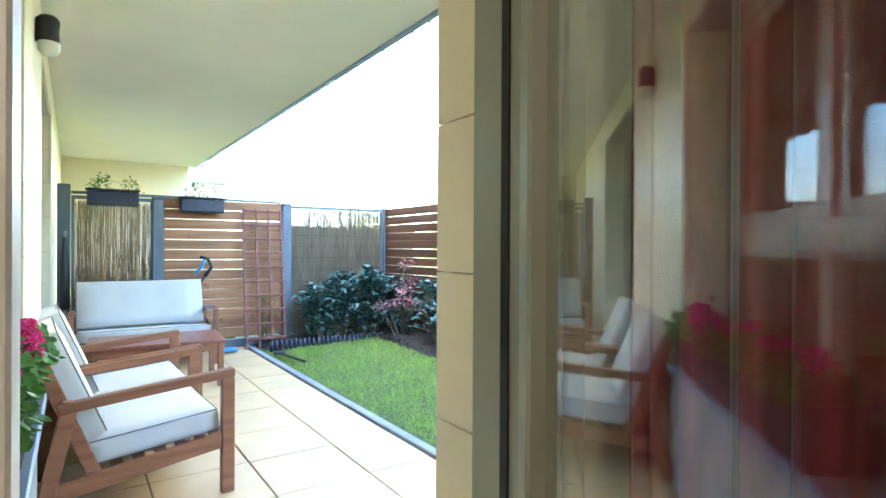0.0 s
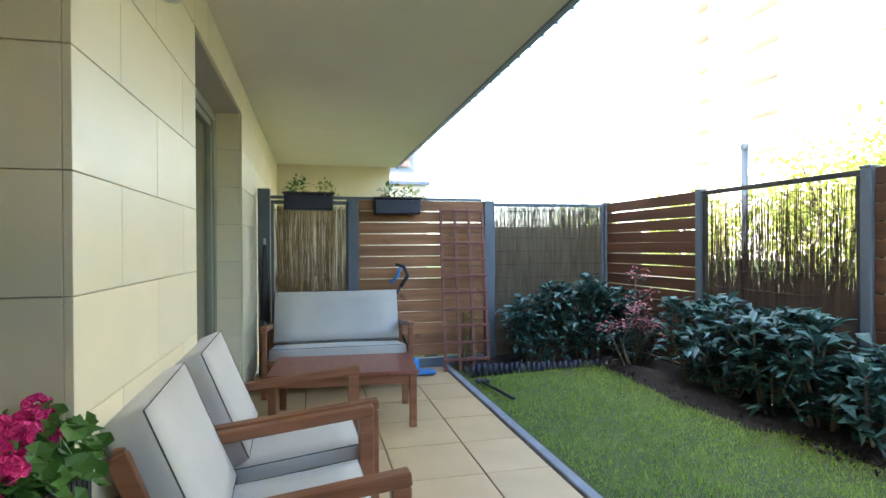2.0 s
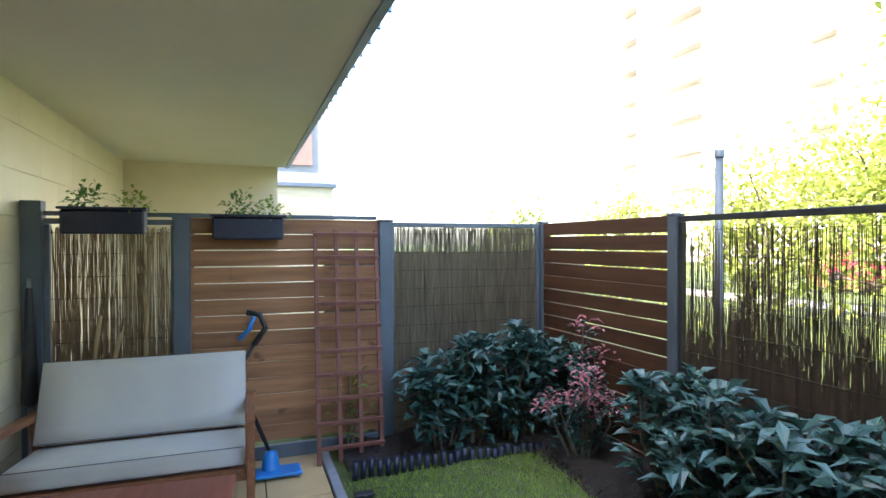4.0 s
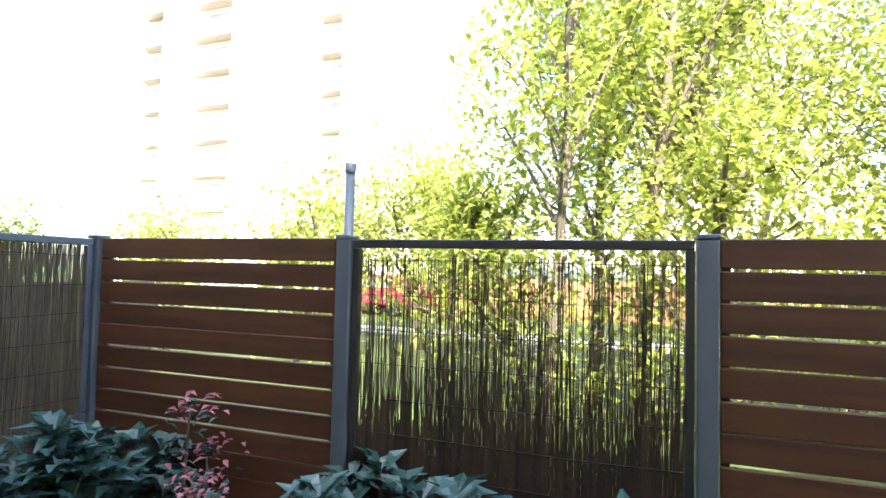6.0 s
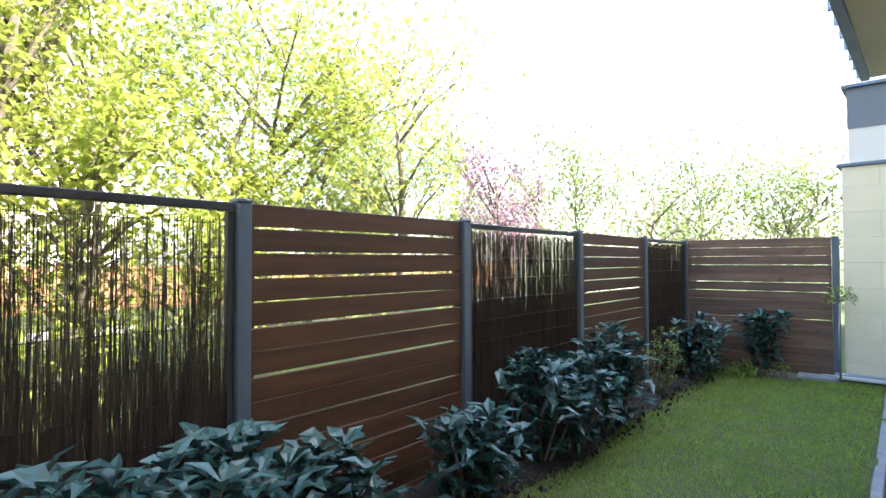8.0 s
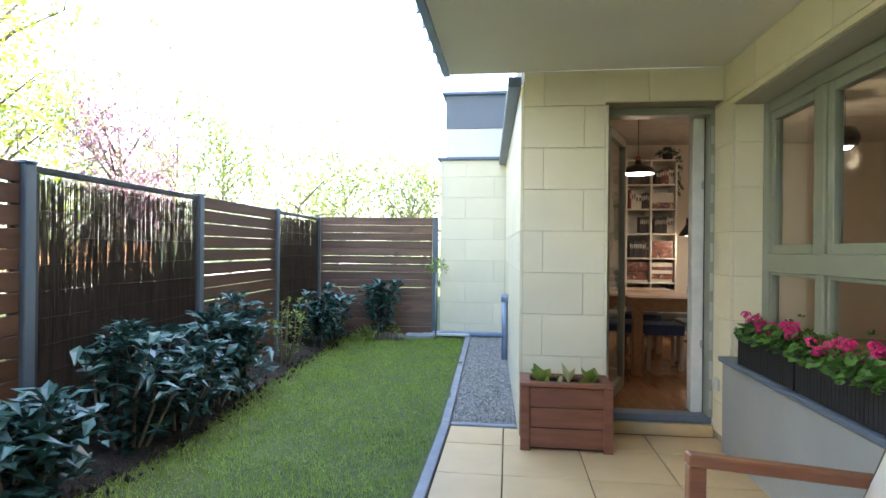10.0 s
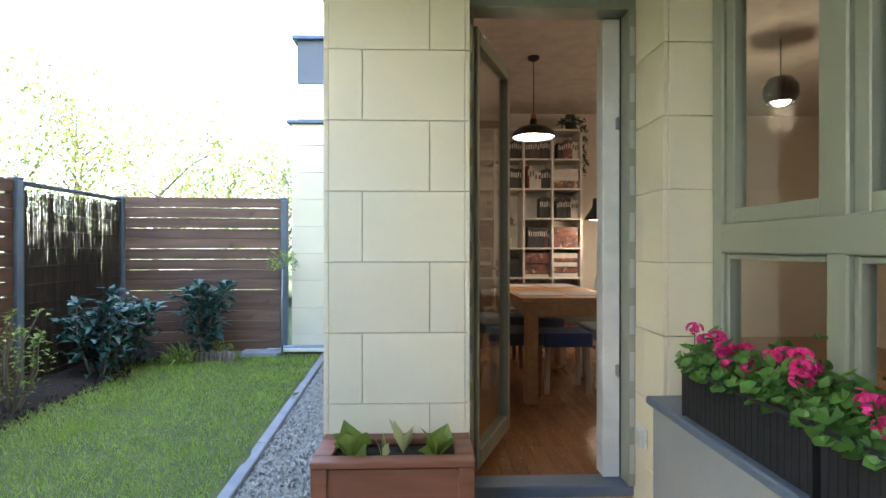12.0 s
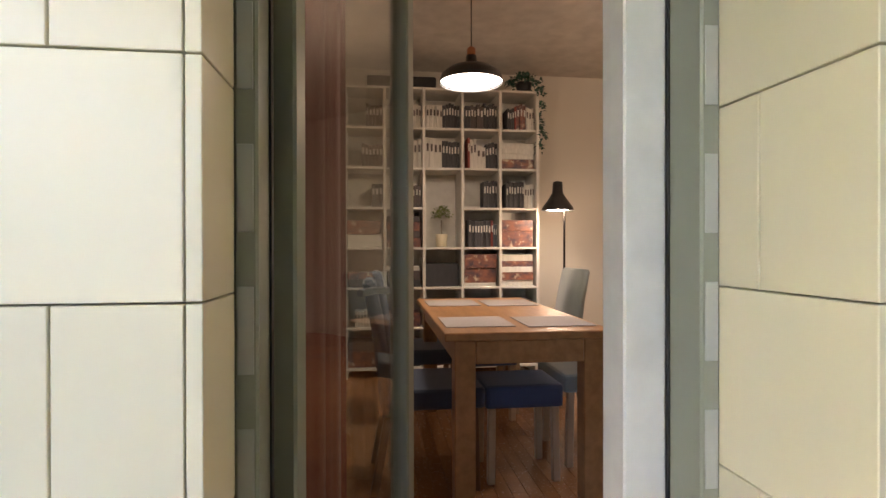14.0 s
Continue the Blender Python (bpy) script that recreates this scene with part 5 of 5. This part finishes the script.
# pendant over the table
pd = thing("pendant_lamp", (0.0, -2.48, 2.19), "black enamel pendant lamp, lit, over the dining table", "pendant lamp")
part("shade", lathe(bmesh.new(), [(0.185, 0.0), (0.188, 0.012), (0.175, 0.05), (0.13, 0.085), (0.06, 0.105), (0.035, 0.115), (0.03, 0.16), (0.001, 0.165)]), M_LAMPBLACK, pd)
part("diffuser", lathe(bmesh.new(), [(0.178, 0.012), (0.12, -0.004), (0.001, -0.01)]), M_BULB, pd, "glowing white diffuser")
part("neck", lathe(bmesh.new(), [(0.026, 0.165), (0.026, 0.20), (0.008, 0.215)], sides=14), M_COPPER, pd, "copper neck")
part("cord", tube(bmesh.new(), [(0, 0, 0.21), (0, 0, 0.70)], 0.0035, 6), M_BLACK, pd)
part("canopy", lathe(bmesh.new(), [(0.02, 0.670), (0.05, 0.685), (0.055, 0.733), (0.001, 0.734)], sides=18), M_LAMPBLACK, pd)
lamp_point("pendant_light", (0.0, -2.48, 2.105), 1.0, 0.10, (1.0, 0.74, 0.49))
# floor lamp by the shelf
fl = thing("floor_lamp", (-1.04, -3.80, RF), "black metal floor lamp, lit, with a bell shade", "floor lamp")
part("base", lathe(bmesh.new(), [(0.001, 0.025), (0.12, 0.02), (0.13, 0.0)], sides=20), M_LAMPBLACK, fl)
part("pole", tube(bmesh.new(), [(0, 0, 0.02), (0, 0, 1.50), (0.05, 0.04, 1.64)], 0.010), M_LAMPBLACK, fl)
part("shade", lathe(bmesh.new(), [(0.135, 0.0), (0.125, 0.03), (0.075, 0.10), (0.045, 0.15), (0.04, 0.24), (0.001, 0.25)], (0.08, 0.06, 1.43), 22), M_LAMPBLACK, fl)
part("bulb", lathe(bmesh.new(), [(0.128, 0.010), (0.06, 0.0), (0.001, -0.004)], (0.08, 0.06, 1.432), 22), M_BULB, fl, "glowing bulb disc")
lamp_point("floor_lamp_light", (-0.96, -3.74, 1.50), 0.65, 0.06, (1.0, 0.72, 0.46))
# ceiling lamp further in, seen through the window
cp = thing("ceiling_lamp", (-1.9, -2.0, 2.42), "round glowing ceiling lamp in the living room", "ceiling lamp")
part("shade", lathe(bmesh.new(), [(0.001, 0.17), (0.09, 0.16), (0.13, 0.09), (0.13, 0.02), (0.10, -0.035)], sides=22), M_LAMPBLACK, cp)
part("globe", lathe(bmesh.new(), [(0.075, 0.02), (0.07, -0.03), (0.04, -0.055), (0.001, -0.06)], sides=22), M_BULB, cp, "glowing glass globe")
part("cord", tube(bmesh.new(), [(0, 0, 0.17), (0, 0, 0.48)], 0.004, 6), M_BLACK, cp)
lamp_point("ceiling_lamp_light", (-1.9, -2.0, 2.27), 2.4, 0.12, (1.0, 0.74, 0.50))
pic = thing("wall_picture", (-1.81, -4.495, 1.78), "narrow canvas print of pale leaves on the room wall", "picture")
part("canvas", box(-0.12, 0.12, 0, 0.03, -0.29, 0.29, 0.003), M_PICTURE, pic)
# red curtain behind the open leaf
bm = bmesh.new()
cols = []
RUN = ((0.80, -0.44), (0.88, -0.46), (0.87, -0.64), (0.78, -1.0), (0.69, -1.40))
for k in range(81):
    u = 4 * k / 80.001
    a, b = Vector(RUN[int(u)]), Vector(RUN[int(u) + 1])
    q = a.lerp(b, u - int(u))
    x = q.x + 0.025 * math.sin(k * 0.75) + 0.01 * math.sin(k * 2.1)
    cols.append([bm.verts.new((x, q.y, z)) for z in (RF + 0.03, 1.2, 2.70)])
for c0, c1 in zip(cols, cols[1:]):
    for k in range(2):
        f = bm.faces.new((c0[k], c1[k], c1[k + 1], c0[k + 1]))
        f.smooth = True
cu = part("curtain", bm, M_RED)
tagged(cu, "dark red floor-length curtain behind the door leaf", "curtain")
cb = part("low_cabinet", box(0.92, 1.15, -2.5, -1.45, RF, RF + 0.55, 0.006), M_WHITE)
tagged(cb, "low white cabinet against the room wall", "cabinet")
# sofa seen through the window
sf = thing("sofa", (-2.3, 0.9, RF), "dark sofa inside the living room", "sofa", rz=90)
part("base", box(-0.9, 0.9, -0.4, 0.4, 0.0, 0.42, 0.03, 2), M_DARKFAB, sf)
part("back", box(-0.9, 0.9, 0.28, 0.46, 0.43, 0.85, 0.05, 3), M_DARKFAB, sf)
for s in (-1, 1):
    part("armrest", box(s * 0.95 - 0.08, s * 0.95 + 0.08, -0.4, 0.4, 0.06, 0.62, 0.04, 3), M_DARKFAB, sf)

# ---- beyond the fence ----
def tree(loc, height, spread, leaves, material, seed, label, lean=(0, 0), crown_low=0.3, leaf=0.16, trunk=0.13):
    e = thing("tree", loc, label, "tree", "trees of the park")
    rng = random.Random(seed)
    bm = bmesh.new()
    top = Vector((lean[0], lean[1], height * 0.72))
    stem = [Vector((0, 0, -0.3)), top * 0.3 + Vector((rng.gauss(0, .1), rng.gauss(0, .1), 0)), top * 0.65 + Vector((rng.gauss(0, .2), rng.gauss(0, .2), 0)), top]
    tube(bm, stem, [trunk, trunk * 0.8, trunk * 0.5, trunk * 0.22], 9)
    tips = []
    for i in range(15):
        t = crown_low + (1 - crown_low) * rng.random()
        b = stem[1].lerp(stem[3], t)
        a = rng.uniform(0, 6.28)
        l = spread * rng.uniform(0.55, 1.0) * (1.15 - 0.5 * t)
        q = b + Vector((math.cos(a) * l, math.sin(a) * l, height * 0.26 * rng.uniform(0.4, 1.15)))
        m = b.lerp(q, 0.5) + Vector((0, 0, 0.12 * l))
        tube(bm, [b, m, q], [trunk * 0.38, trunk * 0.22, trunk * 0.07], 6, False)
        tips += [b.lerp(q, 0.45), m.lerp(q, 0.5), q, q]
        for j in range(4):
            s = m.lerp(q, rng.random())
            q2 = s + Vector((rng.gauss(0, .3), rng.gauss(0, .3), rng.gauss(0.15, .2))) * spread * 0.55
            tube(bm, [s, q2], [trunk * 0.13, trunk * 0.04], 4, False)
            tips += [q2, s.lerp(q2, 0.5)]
    tips += [top, top + Vector((0, 0, height * 0.18))]
    for j in range(26):         # suckers and low twigs round the stem
        b = stem[0].lerp(stem[2], 0.12 + 0.88 * rng.random())
        a, l = rng.uniform(0, 6.28), spread * rng.uniform(0.25, 0.95)
        q = b + Vector((math.cos(a) * l, math.sin(a) * l, l * rng.uniform(0.2, 1.4)))
        tube(bm, [b, q], [trunk * 0.12, trunk * 0.03], 4, False)
        tips += [b.lerp(q, 0.6), q]
    part("trunk", bm, M_BARK, e)
    spots = []
    for i in range(int(leaves * 0.72)):
        c = rng.choice(tips)
        r = spread * rng.choice((0.10, 0.17, 0.25))
        p = c + Vector((rng.gauss(0, r), rng.gauss(0, r), rng.gauss(0, r * 1.25)))
        spots.append((p, (rng.gauss(0, 1), rng.gauss(0, 1), rng.gauss(0, .5))))
    shared("crown", leaf_cloud("crown", spots, leaf, leaf * 0.62, material, rng, 0.3, 0.1), e, (0, 0, 0))
    return e


FRESH = "park tree with fresh yellow-green spring leaves"
for i, (x, y, h, s, n, m) in enumerate((
        (11.4, 4.0, 9.0, 1.8, 5500, M_TREELEAF), (12.0, 3.2, 12.0, 2.6, 8000, M_TREELEAF), (11.5, 1.6, 9.0, 2.3, 7000, M_TREELEAF), (12.0, -1.7, 9.0, 2.7, 8500, M_TREELEAF),
        (16.0, 9.0, 5.6, 2.2, 5500, M_TREELEAF), (17.0, 13.5, 5.4, 2.2, 5000, M_TREELEAF), (19.0, 21.0, 4.8, 1.9, 2600, M_TREELEAF), (17.5, 1.0, 14.0, 3.4, 7000, M_TREELEAF_D),
        (18.0, -4.6, 12.0, 3.0, 6000, M_TREELEAF_D), (14.5, -4.2, 8.0, 2.0, 3500, M_TREELEAF_D), (26.0, -17.0, 11.0, 4.0, 8000, M_TREELEAF_D), (22.0, -21.0, 10.5, 3.8, 8000, M_TREELEAF_D),
        (17.0, -25.0, 9.5, 3.8, 8000, M_TREELEAF_D), (12.0, -28.0, 8.6, 3.6, 8000, M_TREELEAF_D), (7.0, -31.0, 8.0, 3.6, 7000, M_TREELEAF_D), (2.0, -30.0, 7.0, 3.0, 5000, M_TREELEAF_D), (14.5, 27.0, 4.2, 1.7, 2200, M_TREELEAF),
        (21.0, 3.0, 15.0, 3.8, 6500, M_TREELEAF_D), (19.0, -9.5, 11.0, 2.6, 4500, M_TREELEAF_D), (15.0, 7.6, 6.0, 1.6, 3600, M_TREELEAF), (9.6, 4.6, 4.2, 1.4, 4200, M_TREELEAF), (10.4, 2.6, 4.6, 1.5, 4200, M_TREELEAF), (10.2, 0.9, 4.2, 1.4, 3600, M_TREELEAF),
        (12.5, -4.0, 4.4, 1.5, 2600, M_TREELEAF_D), (14.5, -6.8, 4.8, 1.7, 3000, M_TREELEAF_D), (16.0, -12.0, 5.0, 1.8, 2600, M_TREELEAF_D), (12.5, 11.0, 3.9, 1.5, 3000, M_TREELEAF), (12.0, 14.5, 3.6, 1.4, 2400, M_TREELEAF), (13.0, -6.0, 9.0, 2.2, 3600, M_TREELEAF), (13.5, -14.0, 6.4, 2.6, 1900, M_TREELEAF_D), (10.0, -17.5, 5.6, 2.6, 1900, M_TREELEAF_D), (6.6, -19.5, 5.0, 2.6, 1700, M_TREELEAF_D))):
    if x < 20:
        x, y, h, s = 1.7 + 0.72 * (x - 1.7), 3.4 + 0.72 * (y - 3.4), 0.74 * h, 0.80 * s
    tree((x, y, -0.1), h, s, n, m, 300 + i, FRESH, (random.Random(i).uniform(-.8, .8), random.Random(i + 50).uniform(-.8, .8)), crown_low=0.04, leaf=0.115 + 0.0045 * max(0, math.hypot(x, y) - 8), trunk=0.09)
tree((6.7, 4.1, -0.1), 6.6, 1.0, 5200, M_TREELEAF, 360, FRESH, (0.3, -0.2), crown_low=0.12, leaf=0.10, trunk=0.07)
tree((9.6, -6.6, -0.1), 5.3, 1.25, 5200, M_BLOSSOM, 350, "ornamental tree with mauve pink blossom", crown_low=0.02, leaf=0.11, trunk=0.08)

lp = thing("steel_pole", (4.87, 5.02, 0.0), "plain galvanised steel pole standing behind the fence", "pole")
part("column", tube(bmesh.new(), [(0, 0, 0), (0, 0, 2.28)], [0.032, 0.032], 14), M_POST, lp)
part("cap", lathe(bmesh.new(), [(0.038, 2.25), (0.038, 2.31), (0.001, 2.32)], sides=16), M_POST, lp)

pth = solid("park_path", bx(bmesh.new(), 14.0, 15.4, -40, 40, -0.2, 0.045), M_PATH, "pale park path", "path")
wallp = thing("park_fence", (21.0, -24.0, -0.1), "reddish brown board fence across the park", "fence")
bmf = mesh_of("board", box(0, 0.06, 0, 0.94, 0, 1.5, 0.008), M_BOARD_FAR)
for k in range(40):
    shared("board", bmf, wallp, (0, k * 1.0, 0.0))


def apartment(loc, width, storeys, columns, label):
    e = thing("apartment_building", loc, label, "apartment building", "apartment blocks beyond the park")
    HH = 3.0
    part("wall", box(0, 14, 0, width, 0, storeys * HH + 1.0), M_FACADE, e)
    part("roof", box(-0.3, 14.3, -0.3, width + 0.3, storeys * HH + 1.002, storeys * HH + 1.4), M_GREYBAND, e)
    for y0, y1 in columns:
        w = y1 - y0
        pane = mesh_of("window", box(-0.05, 0.10, 0, w * 0.45, 0, 1.4, 0.03), M_DARKPANE)
        par = mesh_of("balcony", bx(bx(box(-1.2, 0.0, 0, w, 0, 0.14), -1.2, -1.12, 0, w, 0.14, 0.95), -1.12, 0, 0, 0.08, 0.14, 0.95), M_BALC)
        shared("pier", mesh_of("pier", box(-1.18, -0.02, -0.5, -0.05, 0, storeys * HH), M_ORANGE), e, (0, y0, 0.3))
        for s in range(2, storeys):
            shared("balcony", par, e, (0, y0, 0.4 + s * HH))
            shared("window", pane, e, (0, y0 + 0.3 * w, 1.5 + s * HH))
    return e


apartment((38, 19.2, -0.2), 31, 12, ((6.3, 8.8), (17.1, 21.9), (24.9, 28.0)), "tall white apartment block with brown balconies")
apartment((44, -9, -0.2), 13, 12, ((6.6, 8.6), (9.8, 11.6)), "tall white apartment block behind the trees")

# parked cars far behind the reeds
def car(loc, rz, paint, label):
    e = thing("car", loc, label, "car", "cars parked by the park", rz)
    bm = bmesh.new()
    prof = [(-2.0, 0.35), (-2.0, 0.75), (-1.7, 0.9), (-1.2, 1.38), (0.5, 1.42), (1.15, 0.95), (1.95, 0.8), (2.0, 0.35)]
    a = [bm.verts.new((x, -0.8, z)) for x, z in prof]
    b = [bm.verts.new((x, 0.8, z)) for x, z in prof]
    bm.faces.new(a)
    bm.faces.new(b[::-1])
    for k in range(len(prof)):
        bm.faces.new((a[k], b[k], b[(k + 1) % len(prof)], a[(k + 1) % len(prof)]))
    bmesh.ops.recalc_face_normals(bm, faces=bm.faces[:])
    bmesh.ops.bevel(bm, geom=bm.edges[:], offset=0.05, segments=2, affect="EDGES")
    part("body", bm, paint, e)
    for x in (-1.25, 1.25):
        for s in (-1, 1):
            part("wheel", tube(bmesh.new(), [(x, s * 0.72, 0.31), (x, s * 0.84, 0.31)], 0.31, 16), M_TYRE, e)
    for s in (-1, 1):
        part("side_window", box(-1.1, 0.6, s * 0.80 - 0.012, s * 0.80 + 0.012, 0.95, 1.28, 0.01), M_DARKPANE, e)
    return e


car((19.5, 12.2, 0.05), 70, M_CAR, "red parked car beyond the park path")

# ---- pieces: grass, pebbles, tiles, stones, parquet ----
rng = np.random.default_rng(3)
n = 90000
gx, gy = rng.uniform(1.96, 3.9, n), rng.uniform(-3.45, 5.80, n)
keep = np.array([gx[i] > KX + 0.085 + 0.7 * skew(gy[i]) and gx[i] < fence_x(gy[i]) - 0.45 - (0.12 if gy[i] > 3.2 else 0) - 0.18 * noise.noise((gy[i] * 0.9, 0, 3)) + 0.04 * rng.normal() and gy[i] < 5.36 - 0.02 * gx[i] + 0.05 * rng.normal() for i in range(n)])
gx, gy = gx[keep], gy[keep]
n = len(gx)
gz = np.array([lawn_z(x, y) - 0.015 + 0.012 * noise.noise((x * 2.3, y * 2.3, 0)) for x, y in zip(gx, gy)])
ang, hgt = rng.uniform(0, 2 * np.pi, n), rng.uniform(0.014, 0.036, n) * (1 + 0.5 * np.array([noise.noise((x * 3, y * 3, 5)) for x, y in zip(gx, gy)]))
wid, lx, ly = rng.uniform(0.0018, 0.0042, n), rng.normal(0, 0.012, n), rng.normal(0, 0.012, n)
V = np.empty((n, 3, 3))
V[:, 0] = np.c_[gx - wid * np.cos(ang), gy - wid * np.sin(ang), gz]
V[:, 1] = np.c_[gx + wid * np.cos(ang), gy + wid * np.sin(ang), gz]
V[:, 2] = np.c_[gx + lx, gy + ly, gz + hgt]
me = bpy.data.meshes.new("grass")
me.from_pydata(V.reshape(-1, 3).tolist(), [], np.arange(3 * n).reshape(-1, 3).tolist())
me.materials.append(M_GRASS)
tagged(new("grass", me), "short green grass blades of the lawn", "grass", kind="stuff")

rr = random.Random(9)
verts, faces = [], []
OCT = ((1, 0, 0), (-1, 0, 0), (0, 1, 0), (0, -1, 0), (0, 0, 1), (0, 0, -1))
OF = ((0, 2, 4), (2, 1, 4), (1, 3, 4), (3, 0, 4), (2, 0, 5), (1, 2, 5), (3, 1, 5), (0, 3, 5))
for k in range(5200):
    y = rr.uniform(-3.7, -0.2)
    x = rr.uniform(1.385 + skew(y), KX - 0.01 + 0.7 * skew(y))
    s = rr.uniform(0.006, 0.016)
    m = Euler((rr.uniform(0, 6), rr.uniform(0, 6), rr.uniform(0, 6))).to_matrix()
    i0 = len(verts)
    verts += [m @ Vector((a[0] * s * 1.3, a[1] * s, a[2] * s * 0.7)) + Vector((x, y, -0.008 + rise(y) * 0.98 + rr.uniform(0, 0.01))) for a in OCT]
    faces += [tuple(i0 + q for q in f) for f in OF]
tagged(new("gravel", from_quads("gravel", verts, faces, M_PEBBLE)), "grey pebbles of the gravel strip", "gravel", kind="stuff")
verts, faces = [], []
for k in range(1500):
    y = rr.uniform(-3.2, 5.6)
    x = fence_x(y) - rr.uniform(0.0, 0.62)
    s = rr.uniform(0.004, 0.018)
    m = Euler((rr.uniform(0, 6), rr.uniform(0, 6), rr.uniform(0, 6))).to_matrix()
    i0 = len(verts)
    verts += [m @ Vector((a[0] * s * 1.6, a[1] * s, a[2] * s * 0.5)) + Vector((x, y, lawn_z(x, y) + 0.025)) for a in OCT]
    faces += [tuple(i0 + q for q in f) for f in OF]
tagged(new("bark_chips", from_quads("bark_chips", verts, faces, M_CHIP)), "dark bark chips and clods on the bed", "bark mulch", kind="stuff")

terrace = solid("terrace", bx(bmesh.new(), -0.02, KX - 0.008, -0.139, 6.1, -0.0215, -0.012), M_GROUT, "tan square terrace tiles with dark joints", "floor")
tile_me = {}
JX = [-0.02, 0.48, 0.98, 1.48, KX - 0.004]
JY = [-0.135] + [0.215 + 0.5 * k for k in range(12)] + [6.1]
for i in range(4):
    for j in range(len(JY) - 1):
        w, d = JX[i + 1] - JX[i] - 0.007, JY[j + 1] - JY[j] - 0.007
        key = (round(w, 3), round(d, 3))
        if key not in tile_me:
            tile_me[key] = mesh_of("tile", box(-w / 2, w / 2, -d / 2, d / 2, -0.012, 0, 0.003), M_TILE)
        shared("tile", tile_me[key], terrace, ((JX[i] + JX[i + 1]) / 2, (JY[j] + JY[j + 1]) / 2, rr.uniform(-0.0012, 0.0012)))

stone_me = {}


def clad(wall, origin, rz, length, z0, z1, offsets, widths=0.78, thick=0.02):
    """Stone slabs in courses; the run goes along the turned x axis and faces its -y side."""
    m = pose(*origin, 0, 0, rz)
    k0 = int(math.floor((z0 - ROW) / H - 0.001))
    k = k0
    while ROW + k * H < z1 - 0.01:
        a, b = max(z0, ROW + k * H), min(z1, ROW + (k + 1) * H)
        if b - a > 0.02:
            cuts = [0.0]
            x = offsets[k % len(offsets)]
            while x < length - 0.03:
                if x > 0.03:
                    cuts.append(x)
                x += widths
            cuts.append(length)
            for c0, c1 in zip(cuts, cuts[1:]):
                w, h = c1 - c0 - 0.0028, b - a - 0.0028
                key = (round(w, 3), round(h, 3))
                if key not in stone_me:
                    stone_me[key] = mesh_of("stone", box(-w / 2, w / 2, -0.02, -0.0005, -h / 2, h / 2, 0.0013), M_STONE)
                ob = new("stone", stone_me[key])
                ob.parent = wall
                ob.matrix_basis = m @ pose((c0 + c1) / 2, 0, (a + b) / 2)
        k += 1


clad(wall_p, (1.355, -0.02, 0), 180, 0.568, 0.0, CEIL, (0.14, 0.42))
clad(wall_p, (1.4800, -3.70, 0), 91.935, 3.70, 0.0, 2.50, (0.3, 0.7))
clad(wall_p, (0.787, 0.0, 0), -90, 0.15, 0.0, 2.36, (9, 9))
clad(wall_w, (-0.02, -0.28, 0), 90, 0.405, 0.06, CEIL, (0.21, 9))
clad(wall_w, (-0.02, 0.105, 0), 180, 0.20, 0.06, CEIL, (9, 9))
clad(wall_w2, (-0.02, 1.74, 0), 90, 1.39, 0.06, CEIL, (0.34, 0.72))
clad(wall_w2, (-0.22, 1.76, 0), 0, 0.20, 0.06, CEIL, (9, 9))
clad(wall_w2, (-0.02, 3.11, 0), 180, 0.20, 0.06, CEIL, (9, 9))
clad(wall_w3, (-0.02, 4.90, 0), 90, 4.4, 0.06, CEIL, (0.34, 0.72))
clad(wall_w3, (-0.22, 4.92, 0), 0, 0.20, 0.06, CEIL, (9, 9))
clad(wall_wl, (-0.02, 0.126, 0), 90, 1.612, 2.302, CEIL, (0.34, 0.72))
clad(wall_wl2, (-0.02, 3.131, 0), 90, 1.768, 2.347, CEIL, (0.34, 0.72))
clad(wall_dl, (0.794, -0.02, 0), 180, 0.793, 2.362, CEIL, (0.3, 0.6))
clad(wall_s, (2.41, -3.74, 0), 180, 0.95, 0.06, 2.575, (0.35, 0.75))
for nm, y0, y1, z in (("window_head", 0.127, 1.737, 2.300), ("window_head_2", 3.131, 4.899, 2.3445)):
    solid(nm, bx(bmesh.new(), -0.21, -0.021, y0, y1, z - 0.006, z - 0.0015), M_RENDER, "plastered head of the opening", "trim")
parquet = solid("parquet", bx(bmesh.new(), -4.2, 1.159, -4.499, -0.311, RF - 0.0118, RF - 0.0095), M_PARQUET, "warm oak parquet floor", "floor")
pm = mesh_of("plank", box(-0.0345, 0.0345, -0.245, 0.245, 0, 0.009, 0.001), M_PARQUET)
pm_short = mesh_of("plank", box(-0.0345, 0.0345, -0.105, 0.105, 0, 0.009, 0.001), M_PARQUET)
for i in range(30):
    for j in range(9):
        y = -4.2 + 0.49 * j + (0.245 if i % 2 else 0)
        if y < -0.5:
            shared("plank", pm, parquet, (1.10 - 0.07 * i, y, RF - 0.009))
    if i % 2 == 0:
        shared("plank", pm_short, parquet, (1.10 - 0.07 * i, -0.418, RF - 0.009))
